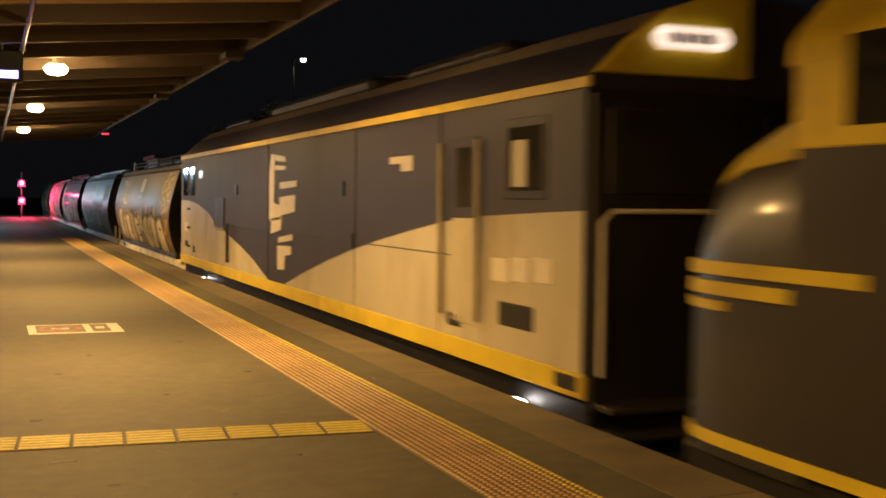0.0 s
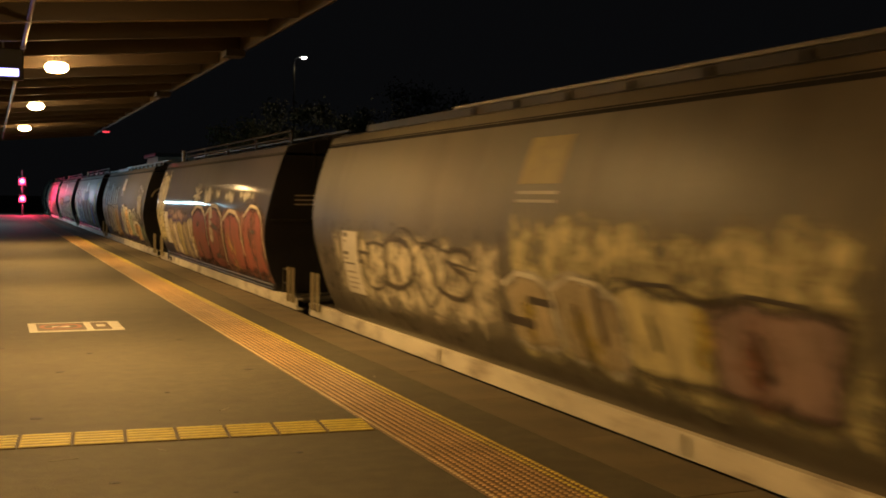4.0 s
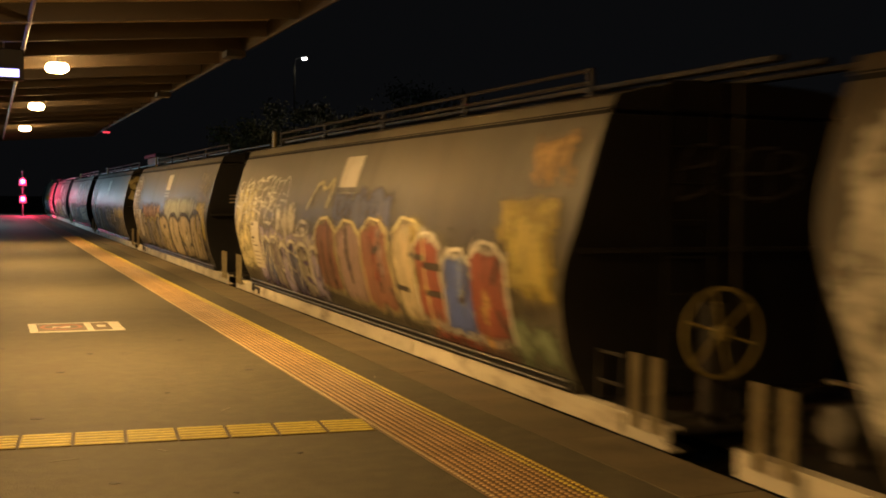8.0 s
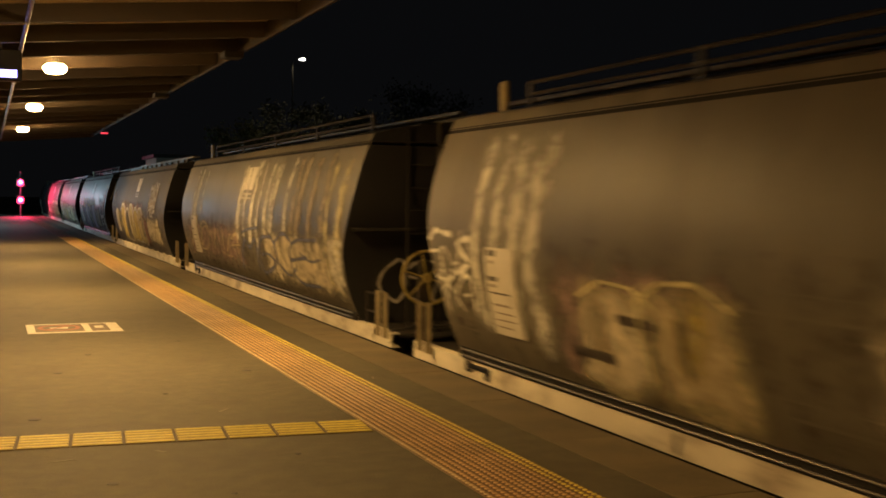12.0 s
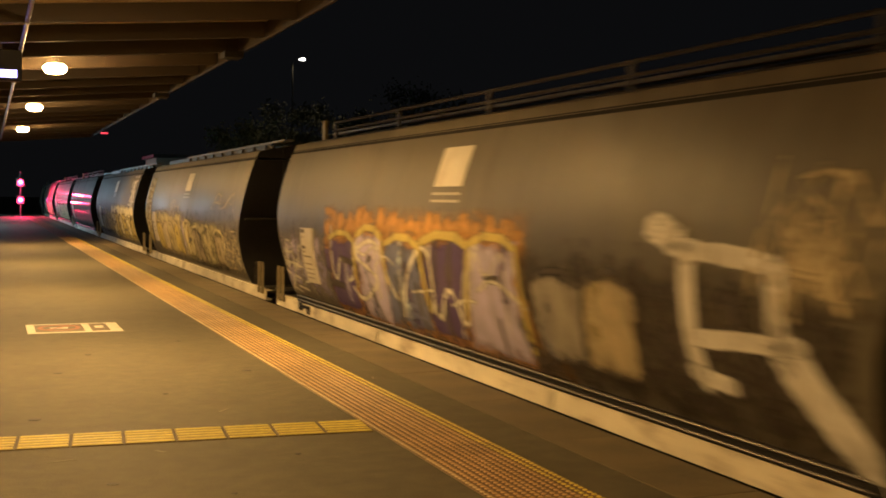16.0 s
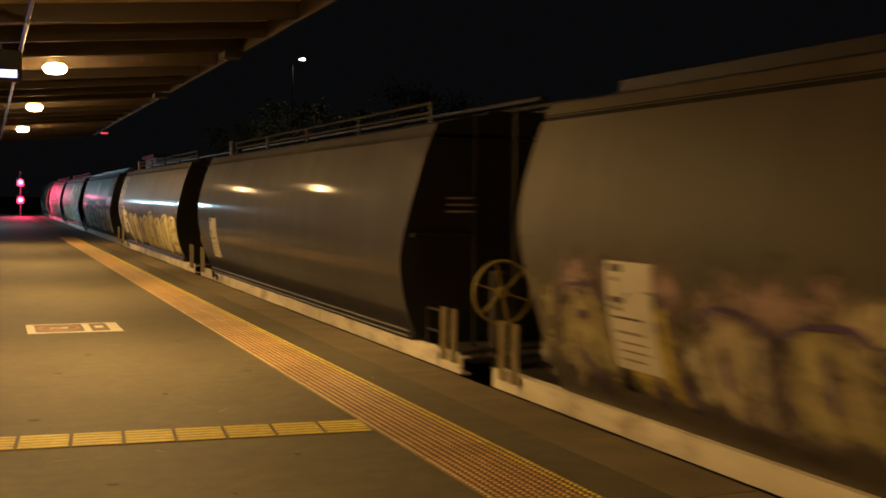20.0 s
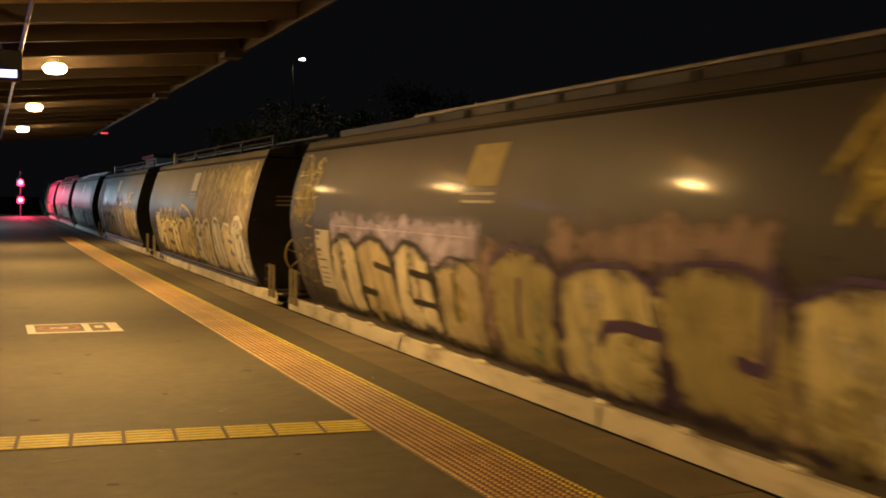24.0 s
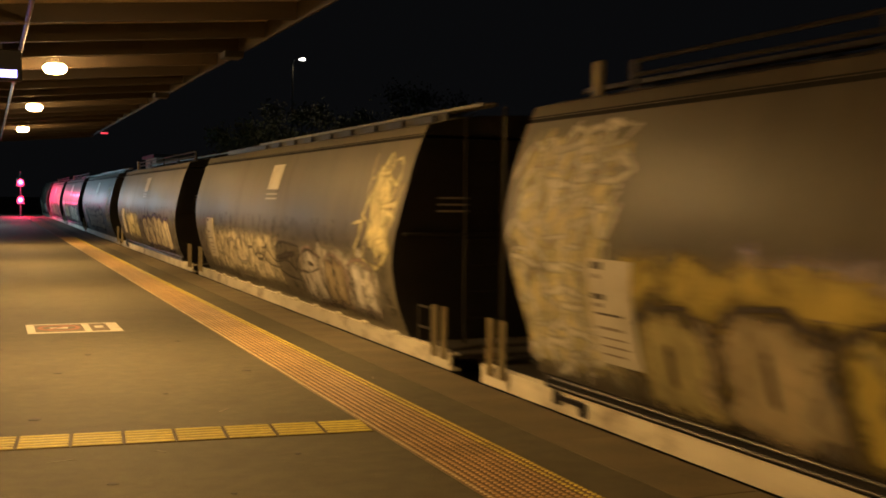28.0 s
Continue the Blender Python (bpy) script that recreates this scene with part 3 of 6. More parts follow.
# ---- beyond the train: lit tree tops, a street lamp, a low building ----
st = thing("street_lamp", (STREET.x - 0.65, STREET.y, -1.45), "tall steel street lamp with one lit head", "street lamp")
top = STREET.z + 1.45
part("pole", Shape().tube([(0, 0, 0), (0, 0, top - 0.5)], [0.11, 0.06], 10), POLE_DARK, st)
part("arm", Shape().tube([(0, 0, top - 0.52), (0.12, 0, top - 0.12), (0.45, 0, top + 0.05)], 0.014, 8), POLE_DARK, st)
head = part("head", Shape().spin([(0.04, 0.1), (0.12, 0.07), (0.17, 0.015), (0.18, 0.0)], (0.65, 0, top), n=16), POLE_DARK, st)
part("lens", Shape().spin([(0.0, -0.13), (0.1, -0.11), (0.16, -0.04), (0.17, 0.0)], (0.65, 0, top), n=16), STREET_GLASS, head, "glowing white lens")


def tree(x, y, h, spread, seed):
    rnd = random.Random(seed)
    t = thing("tree", (x, y, -1.45), "broad leafy tree standing dark behind the line", "tree", "trees behind the line")
    sh = Shape()
    base = h * 0.42
    sh.tube([(0, 0, 0), (0.05, 0, base * 0.5), (-0.04, 0.03, base)], [0.22, 0.17, 0.13], 9)
    tips = []
    for i in range(9):
        a, l = i * 2.4 + rnd.random(), spread * rnd.uniform(0.5, 0.95)
        z1 = base + (h - base) * rnd.uniform(0.25, 0.85)
        mid = (0.45 * l * math.cos(a), 0.45 * l * math.sin(a), base + (z1 - base) * 0.6)
        tip = (l * math.cos(a), l * math.sin(a), z1)
        sh.tube([(0, 0, base * rnd.uniform(0.75, 1.0)), mid, tip], [0.09, 0.055, 0.02], 6)
        tips += [mid, tip]
    part("trunk", sh, BARK, t)
    cr = Shape()
    for c in tips + [(0, 0, h * 0.85)]:
        for q in range(250):
            v = Vector((rnd.gauss(0, 1), rnd.gauss(0, 1), rnd.gauss(0, 0.7))) * spread * 0.2
            p = Vector(c) + v
            if p.z > h:
                p.z = h - rnd.random() * 0.4
            s = rnd.uniform(0.08, 0.15)
            a = Vector((rnd.gauss(0, 1), rnd.gauss(0, 1), rnd.gauss(0, 1))).normalized() * s
            b = a.orthogonal().normalized() * s * 0.55
            k = len(cr.v)
            cr.v += [tuple(p - a), tuple(p + b), tuple(p + a), tuple(p - b)]
            cr.face((k, k + 1, k + 2, k + 3))
    part("crown", cr, LEAF, t, smooth=False)


tree(17.6, 68.0, 9.3, 2.0, 1)
tree(15.0, 70.0, 8.5, 2.1, 2)
tree(20.6, 66.0, 8.6, 1.7, 3)
tree(24.5, 64.0, 10.5, 2.6, 4)

shed = thing("low_building", (10.4, 72.0, -1.45), "low dark flat-roofed building across the line", "building")
part("wall", Shape().box(-0.7, 1.6, 0, 5, 0, 5.4, 0.02), BRICKWALL, shed, smooth=False)
part("roof", Shape().box(-0.9, 1.8, -0.25, 5.25, 5.4, 5.62, 0.02), STEEL_DARK, shed, smooth=False)
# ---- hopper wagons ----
# near-black ends: the shade between the wagons is put into this colour
END_SHADE = paint("end_shade", (0.007, 0.007, 0.009), 0.75, vary=0.4, scale=2.5, bump=0.1, stain=((0.013, 0.011, 0.01), 1.5, 0.5))
# local frame of a vehicle: x across (the platform side is -x), y along (the leading end is -y), z up from the rail
DZ = -RAIL_Z
HALF = [(0.02, 1.17), (0.08, 1.215), (0.16, 1.255), (0.26, 1.3), (0.37, 1.345), (0.48, 1.38), (0.6, 1.41), (0.72, 1.438), (0.84, 1.463), (0.95, 1.478), (1.08, 1.485), (1.22, 1.482), (1.36, 1.468), (1.5, 1.445),
        (1.67, 1.405), (1.84, 1.36), (2.02, 1.304), (2.21, 1.235)]
CAP = [(2.245, 1.215), (2.352, 1.165)]
END_Y, SILL_Y = 6.15, 7.2
# the end sheets lean out from a waist: half the body's length at a height above the platform
REACH = [(0.0, 5.92), (0.2, 5.94), (0.4, 5.95), (0.6, 5.975), (0.85, 6.03), (1.1, 6.14), (1.25, 6.21), (1.4, 6.28), (1.67, 6.32), (2.5, 6.32)]


def reach(z):
    for (z0, y0), (z1, y1) in zip(REACH, REACH[1:]):
        if z <= z1:
            return y0 + (y1 - y0) * (z - z0) / (z1 - z0)
    return REACH[-1][1]


def half_width(z):
    for (z0, w0), (z1, w1) in zip(HALF, HALF[1:]):
        if z <= z1:
            return w0 + (w1 - w0) * (z - z0) / (z1 - z0)
    return HALF[-1][1]


def side_point(u, z, lift):
    """A point on the platform side of a hopper: u metres behind its front end, z above the platform, lifted off the sheet."""
    e = 0.02
    slope = (half_width(min(z + e, 2.2)) - half_width(max(z - e, 0.03))) / (2 * e)
    k = 1 / math.hypot(1, slope)
    return (-half_width(z) - lift * k, u - END_Y, z + DZ - lift * slope * k)


def body_mesh(mat):
    """The hopper: two curved sides, and end sheets that follow the leaning ends."""
    sh = Shape()
    n = len(HALF)
    for side in (-1, 1):
        cols = []
        for f in (-1, -0.9985, -0.5, 0, 0.5, 0.9985, 1):
            cols.append([(side * w, f * reach(z), z + DZ) for z, w in HALF])
        sh.loft(cols, closed=False, caps=False)
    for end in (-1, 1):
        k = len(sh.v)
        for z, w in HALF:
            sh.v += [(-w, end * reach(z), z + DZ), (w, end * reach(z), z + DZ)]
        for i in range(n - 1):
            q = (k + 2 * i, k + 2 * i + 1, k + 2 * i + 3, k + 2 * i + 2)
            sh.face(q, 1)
    z, w = HALF[-1]
    k = len(sh.v)
    sh.v += [(-w, -reach(z), z + DZ), (w, -reach(z), z + DZ), (w, reach(z), z + DZ), (-w, reach(z), z + DZ)]
    sh.face((k, k + 1, k + 2, k + 3))
    return sh.mesh("body", mat, END_SHADE)


BODY = {m: body_mesh(m) for m in (W_GREY, W_BROWN, W_DARK, W_PLUM, W_SATIN)}


def cap_mesh(mat):
    """The top band of the side and the curved roof."""
    sh = Shape()
    half = [(-w, z + DZ) for z, w in CAP] + [(-1.06, 2.375 + DZ), (-0.93, 2.41 + DZ), (-0.6, 2.46 + DZ), (0, 2.49 + DZ)]
    prof = half + [(-x, z) for x, z in half[:-1]][::-1]
    sh.loft([[(x, y, z) for x, z in prof] for y in (-reach(2.3), 0, reach(2.3))])
    # roof ends carry the same painted shade
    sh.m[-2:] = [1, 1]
    return sh.mesh("roof", mat, END_SHADE)


ROOF = {m: cap_mesh(m) for m in BODY}
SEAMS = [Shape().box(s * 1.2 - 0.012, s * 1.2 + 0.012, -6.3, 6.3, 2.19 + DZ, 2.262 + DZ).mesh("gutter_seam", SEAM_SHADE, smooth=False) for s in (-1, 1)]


def sill_mesh(s):
    x = s * 1.25
    sh = Shape()
    a, b = (x, x - s * 0.1)
    out = [(a, -0.12), (a, 0.05), (b, 0.05), (b, 0.03), (a - s * 0.02, 0.03), (a - s * 0.02, -0.1), (b, -0.1), (b, -0.12)]
    sh.loft([[(px, y, z + DZ) for px, z in out] for y in (-SILL_Y, 0, SILL_Y)])
    for y in (-6.6, -2.2, 2.2, 6.6):
        sh.box(min(a, a - s * 0.019), max(a, a - s * 0.019), y - 0.03, y + 0.03, -0.1 + DZ, 0.03 + DZ)
    return sh.mesh("side_sill", SILL)


SILLS = [sill_mesh(-1), sill_mesh(1)]
PIPES, GAP_SHADES = [], []
for s in (-1, 1):
    for z, x in ((0.082, 1.272), (0.138, 1.266)):
        sh = Shape().tube([(s * x, y, z + DZ) for y in (-5.8, 0, 5.8)], 0.012, 6)
        for i in range(9):
            sh.box(s * (x - 0.012) - 0.004, s * (x - 0.012) + 0.004, -5.6 + i * 1.4 - 0.02, -5.6 + i * 1.4 + 0.02, z - 0.014 + DZ, z + 0.014 + DZ)
        PIPES.append(sh.mesh("brake_pipe", PIPE_GREY))
    # added dark strip standing for the shade in the gap behind the pipes
    GAP_SHADES.append(Shape().box(min(s * 1.15, s * 1.257), max(s * 1.15, s * 1.257), -5.9, 5.9, 0.052 + DZ, 0.17 + DZ, 0.004).mesh("pipe_trough", SEAM_SHADE, smooth=False))
sh = Shape().box(-1.15, 1.15, -SILL_Y + 0.02, -END_Y + 0.1, -0.02 + DZ, 0.03 + DZ, 0.01)
DECK_F = sh.mesh("end_deck", STEEL_DARK, smooth=False)
sh = Shape().box(-1.15, 1.15, END_Y - 0.1, SILL_Y - 0.02, -0.02 + DZ, 0.03 + DZ, 0.01)
DECK_R = sh.mesh("end_deck", STEEL_DARK, smooth=False)
sh = Shape().box(-0.35, 0.35, -SILL_Y, SILL_Y, -0.3 + DZ, 0.0 + DZ, 0.02)
SPINE = sh.mesh("centre_sill", STEEL_DARK, smooth=False)


def grab_mesh(y):
    """An upright channel-section stanchion on the side sill."""
    sh = Shape().box(-1.268, -1.262, y - 0.045, y + 0.045, -0.02 + DZ, 0.5 + DZ)
    for d in (-0.045, 0.013, 0.039):
        sh.box(-1.292, -1.268, y + d, y + d + 0.006, -0.02 + DZ, 0.5 + DZ)
    return sh.mesh("stanchion", GRAB, smooth=False)


GRABS = [grab_mesh(y) for y in (-7.08, -6.82, 6.7, 6.96)]
# lifting cleats along the top of the sill of some wagons
CLEAT = Shape().box(-1.262, -1.2, -0.09, 0.09, 0.045 + DZ, 0.085 + DZ, 0.012).mesh("sill_cleat", SILL, smooth=False)


def end_frame_mesh(s):
    """Posts and rungs of the ladder at an end, and the ledge between the upper and lower end sheets."""
    sh = Shape()
    y = s * 6.36
    for x in (-0.75, -0.33, 0.75):
        sh.box(x - 0.012, x + 0.012, y - 0.012, y + 0.012, 0.03 + DZ, 2.45 + DZ, 0.003)
    for i in range(8):
        sh.tube([(-0.75, y, 0.3 + i * 0.28 + DZ), (-0.33, y, 0.3 + i * 0.28 + DZ)], 0.009, 6)
    sh.box(-1.4, 1.4, s * 6.22 - 0.04, s * 6.22 + 0.04, 1.17 + DZ, 1.21 + DZ, 0.005)
    # coloured near-black so the posts sink into the painted shade of the end
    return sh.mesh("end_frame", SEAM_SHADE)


def end_pole_mesh():
    """A thin steel pole from the deck up to the walkway at the leading end."""
    return Shape().tube([(-0.62, -7.05, 0.03 + DZ), (-0.62, -7.05, 2.5 + DZ)], 0.015, 8).mesh("end_pole", STEEL_DARK)


END_POLE = end_pole_mesh()
# release bar, small step frame and brake cylinder on the end decks
sh = Shape().tube([(-1.22, 0, 0.07 + DZ), (-0.9, 0, 0.1 + DZ), (0.9, 0, 0.1 + DZ), (1.22, 0, 0.07 + DZ)], 0.02, 8).tube([(-1.22, 0, 0.07 + DZ), (-1.24, -0.04, -0.08 + DZ)], 0.016, 6)
RELEASE_BAR = sh.mesh("release_bar", STEEL_DARK)
sh = Shape()
for z in (0.2, 0.42):
    sh.box(-1.2, -1.185, -6.52, -6.14, z + DZ, z + 0.025 + DZ, 0.003)
for y in (-6.52, -6.165):
    sh.box(-1.2, -1.185, y, y + 0.025, 0.02 + DZ, 0.445 + DZ, 0.003)
STEP_FRAME = sh.mesh("step_frame", STEEL_DARK, smooth=False)
sh = Shape().spin([(0.0, -0.24), (0.1, -0.24), (0.13, -0.2), (0.13, 0.18), (0.09, 0.24), (0.0, 0.24)], (0, 0, 0), "x", 16).box(-0.16, 0.16, -0.06, 0.06, -0.22, -0.1, 0.01)
CYLINDER = sh.mesh("brake_cylinder", GALV_DULL)
sh = Shape().tube([(0, 0, 0), (0, -0.16, -0.1), (0, -0.22, -0.3), (0, -0.12, -0.42)], 0.025, 8)
HOSE = sh.mesh("air_hose", BLACK)
# dark lashing bracket over the sill near the rear end
BRACKET = Shape().box(-1.275, -1.252, 5.62, 5.74, -0.06 + DZ, 0.06 + DZ, 0.01).box(-1.272, -1.252, 5.28, 5.62, -0.02 + DZ, 0.03 + DZ, 0.008).box(-1.275, -1.252, 5.2, 5.3, -0.09 + DZ, 0.03 + DZ, 0.01).mesh("lashing_bracket", BLACK)


END_FRAMES = [end_frame_mesh(-1), end_frame_mesh(1)]


def walkway_mesh(kind):
    sh = Shape()
    if kind == "side":
        sh.box(-0.95, -0.78, -SILL_Y, 2.6, 2.49 + DZ, 2.525 + DZ, 0.006)
        sh.box(-0.93, -0.9, -6.25, 5.6, 2.4 + DZ, 2.5 + DZ, 0.004, 1)
        for i in range(9):
            y = -5.9 + i * 1.0
            sh.box(-0.97, -0.8, y - 0.035, y + 0.035, 2.4 + DZ, 2.478 + DZ, 0.004, 1)
    else:
        for x in (-0.45, -0.05, 0.35):
            sh.box(x, x + 0.1, -SILL_Y, SILL_Y - 0.4, 2.54 + DZ, 2.585 + DZ, 0.006)
        for i in range(12):
            y = -5.8 + i * 1.05
            sh.box(-0.4, 0.4, y - 0.03, y + 0.03, 2.46 + DZ, 2.545 + DZ, 0.004, 1)
    return sh.mesh("roof_walkway", GALV_DULL if kind == "side" else STEEL_DARK, STEEL_DARK, smooth=False)


WALKWAYS = {k: walkway_mesh(k) for k in ("side", "centre")}
sh = Shape()
for z in (2.53, 2.635):
    sh.tube([(-0.88, y, z + DZ) for y in (-5.4, 0, 5.2)], 0.018, 6)
for i in range(5):
    sh.box(-0.9, -0.86, -5.4 + i * 2.65 - 0.03, -5.4 + i * 2.65 + 0.03, 2.4 + DZ, 2.65 + DZ, 0.005)
ROOF_RAIL = sh.mesh("roof_rail", STEEL_DARK)
ROOF_POST = Shape().box(-0.9, -0.85, 5.72, 5.84, 2.4 + DZ, 2.7 + DZ, 0.01).mesh("roof_post", WHEEL_YELLOW, smooth=False)
sh = Shape()
HATCH = sh.box(-0.4, 0.4, 0, 1.5, 2.46 + DZ, 2.53 + DZ, 0.02).mesh("roof_hatch", STEEL_DARK)

# three discharge hoppers under the body
rings = []
for w, l, z in ((1.0, 1.45, 0.06), (0.45, 0.5, -0.72), (0.45, 0.5, -0.8)):
    rings.append([(-w, -l, z + DZ), (w, -l, z + DZ), (w, l, z + DZ), (-w, l, z + DZ)])
CHUTE = Shape().loft(rings).mesh("discharge_hopper", STEEL_DARK, smooth=False)


def bogie(parent, y):
    b = Shape()
    for s in (-1, 1):
        b.prism([(y - 1.2, 0.42), (y - 0.85, 0.58), (y - 0.4, 0.5), (y + 0.4, 0.5), (y + 0.85, 0.58), (y + 1.2, 0.42), (y + 0.9, 0.32), (y + 0.4, 0.24), (y - 0.4, 0.24), (y - 0.9, 0.32)], s * 0.98 - 0.06, s * 0.98 + 0.06)
    b.box(-0.9, 0.9, y - 0.2, y + 0.2, 0.4, 0.62, 0.02)
    return b.mesh("bogie_frame", STEEL_DARK)


def wheelset_mesh():
    b = Shape().tube([(-0.95, 0, 0), (0.95, 0, 0)], 0.07, 10)
    for s in (-1, 1):
        b.spin([(0.0, s * 0.73), (0.42, s * 0.73), (0.45, s * 0.735), (0.45, s * 0.76), (0.42, s * 0.765), (0.41, s * 0.86), (0.38, s * 0.87), (0.12, s * 0.84), (0.0, s * 0.84)], (0, 0, 0), "x", 24)
    return b.mesh("wheelset", STEEL_DARK)


WHEELSET = wheelset_mesh()
BOGIES = [bogie(None, y) for y in (-5.1, 5.1)]
sh = Shape().box(-0.09, 0.09, -0.4, 0.32, 0.78, 0.98, 0.03).box(-0.16, 0.16, -0.42, -0.2, 0.76, 1.0, 0.04)
COUPLER = sh.mesh("coupler", STEEL_DARK)

# hand-brake wheel on the end deck
sh = Shape().ring((0, 0, 0), 0.31, 0.016, "y", 30, 6)
HANDWHEEL = sh.mesh("brake_wheel", WHEEL_YELLOW)
SPOKE = Shape().tube([(0.05, 0.01, 0), (0.3, 0, 0)], 0.011, 6).mesh("spoke", WHEEL_YELLOW)
WHEEL_HUB = Shape().spin([(0.0, -0.03), (0.055, -0.03), (0.055, 0.03), (0.0, 0.03)], (0, 0, 0), "y", 12).mesh("hub", WHEEL_YELLOW)
sh = Shape().box(-0.07, 0.07, 0.03, 0.14, -0.66, 0.2, 0.01).tube([(0, 0, 0), (0, 0.1, 0)], 0.025, 8)
WHEEL_STAND = sh.mesh("brake_stand", STEEL_DARK)


# ---- paint on the curved sides ----
class Spray:
    """Ribbons and blots laid on the hopper's side, each a hair above the last."""

    def __init__(self, lift):
        self.sh, self.lift, self.n, self.cover = Shape(), lift, 0, []

    def point(self, u, z):
        z = min(max(z, 0.04), 2.19)
        r = reach(z) - 0.012
        return side_point(min(max(u, END_Y - r), END_Y + r), z, self.lift + self.n * 0.00025)

    def ribbon(self, pts, width, hard=1.0):
        self.n = (self.n + 1) % 14
        path = [pts[0]]
        for a, b in zip(pts, pts[1:]):
            d = math.dist(a, b)
            q = max(1, int(d / 0.1))
            path += [(a[0] + (b[0] - a[0]) * i / q, a[1] + (b[1] - a[1]) * i / q) for i in range(1, q + 1)]
        across = max(2, int(width / 0.07) + 1) if hard == 1.0 else max(4, int(width / 0.05) + 2)
        k = len(self.sh.v)
        for i, p in enumerate(path):
            a, b = path[max(i - 1, 0)], path[min(i + 1, len(path) - 1)]
            d = math.dist(a, b) or 1
            nx, nz = -(b[1] - a[1]) / d, (b[0] - a[0]) / d
            for j in range(across + 1):
                o = (j / across - 0.5) * width
                self.sh.v.append(self.point(p[0] + nx * o, p[1] + nz * o))
                self.cover.append(min(1.0, hard * (1 - abs(2 * j / across - 1))))
        m = across + 1
        for i in range(len(path) - 1):
            for j in range(across):
                self.sh.face((k + i * m + j, k + (i + 1) * m + j, k + (i + 1) * m + j + 1, k + i * m + j + 1))
        for p in (path[0], path[-1]):
            self.blot(p[0], p[1], width / 2, 0.0, None)
        return self

    def blot(self, u, z, r, rough, rnd):
        """A round or ragged spot."""
        k, n = len(self.sh.v), 14
        self.sh.v.append(self.point(u, z))
        self.cover.append(1.0)
        rings = (0.5, 1.0) if r > 0.08 else (1.0,)
        jag = [1 + (rnd.uniform(-rough, rough) if rnd else 0) for _ in range(n)]
        for q in rings:
            for j in range(n):
                a = 2 * math.pi * j / n
                self.sh.v.append(self.point(u + r * q * jag[j] * math.cos(a), z + r * q * jag[j] * math.sin(a)))
                self.cover.append(min(1.0, 2 - 2 * q) if rough else 1 - q)
        for j in range(n):
            self.sh.face((k, k + 1 + j, k + 1 + (j + 1) % n))
        if len(rings) == 2:
            for j in range(n):
                a, b = k + 1 + j, k + 1 + (j + 1) % n
                self.sh.face((a, a + n, b + n, b))

    def wash(self, u0, u1, z0, z1, strength, seed, grain=1.0, rim=0.3):
        """A thin uneven coat in one layer, fading out towards its rim."""
        nu, nz = max(4, int((u1 - u0) / 0.11)), max(4, int((z1 - z0) / 0.09))
        k = len(self.sh.v)
        for i in range(nu + 1):
            for j in range(nz + 1):
                u, z = u0 + (u1 - u0) * i / nu, z0 + (z1 - z0) * j / nz
                near = min(u - u0, u1 - u, (z - z0) * 1.3, (z1 - z) * 1.3)
                lump = noise.fractal((u * 1.5 * grain + seed * 7.1, z * 2.6 * grain, seed * 3.3), 0.8, 2.0, 4)
                self.sh.v.append(self.point(u, z))
                self.cover.append(min(0.75, 1.2 * strength * min(1.0, max(0.0, near / rim + 0.3 * lump)) * (0.95 + 0.28 * lump)) - 0.03)
        for i in range(nu):
            for j in range(nz):
                a = k + i * (nz + 1) + j
                self.sh.face((a, a + 1, a + nz + 2, a + nz + 1))
        return self

    def done(self, name, mat, parent, label=""):
        if self.sh.f:
            me = self.sh.mesh(name, mat)
            me.attributes.new("cover", "FLOAT", "POINT").data.foreach_set("value", self.cover)
            return put(name, me, parent, label)

    def patch(self, mid, half, z0, z1, lean, taper, crown, wave, grow=0.0):
        """A filled letter-like block: a warped sheet with a soft rim."""
        self.n = (self.n + 1) % 14
        nx, nz = 8, 9
        k = len(self.sh.v)
        for i in range(nx + 1):
            s = 2 * i / nx - 1
            for j in range(nz + 1):
                t = j / nz
                u = mid - (half + grow) * s * (1 + taper * (t - 0.5)) - lean * (t - 0.5) * half
                top = z1 + grow - crown * s * s * (z1 - z0) + wave * math.sin(s * 2.6 + mid * 5)
                low = z0 - grow + 0.4 * crown * s * s * (z1 - z0)
                self.sh.v.append(self.point(u, low + (top - low) * t))
                self.cover.append(min(1, 2.2 * min(1 - abs(s), 2 * t, 2 - 2 * t)))
        for i in range(nx):
            for j in range(nz):
                a = k + i * (nz + 1) + j
                self.sh.face((a, a + 1, a + nz + 2, a + nz + 1))
        return self


TINTS = {"cream": ("tan", "straw", "pale", "grey"), "tan": ("olive", "gold", "grey", "cream"), "straw": ("gold", "pale", "olive"), "orange": ("straw", "amber", "gold", "rust"), "sage": ("mint", "olive", "slate", "sky"),
         "red": ("rust", "orange", "umber"), "rust": ("red", "umber", "rose"), "slate": ("blue", "violet", "sky"), "lilac": ("slate", "pale", "violet"), "violet": ("slate", "lilac", "umber"), "gold": ("olive", "yellow", "straw"),
         "olive": ("gold", "sage", "tan"), "yellow": ("gold", "straw", "amber"), "white": ("pale", "grey", "lilac"), "pale": ("grey", "white", "tan"), "rose": ("violet", "tan", "rust"), "blue": ("slate", "sky"), "grey": ("slate", "tan"), "umber": ("olive", "ink")}


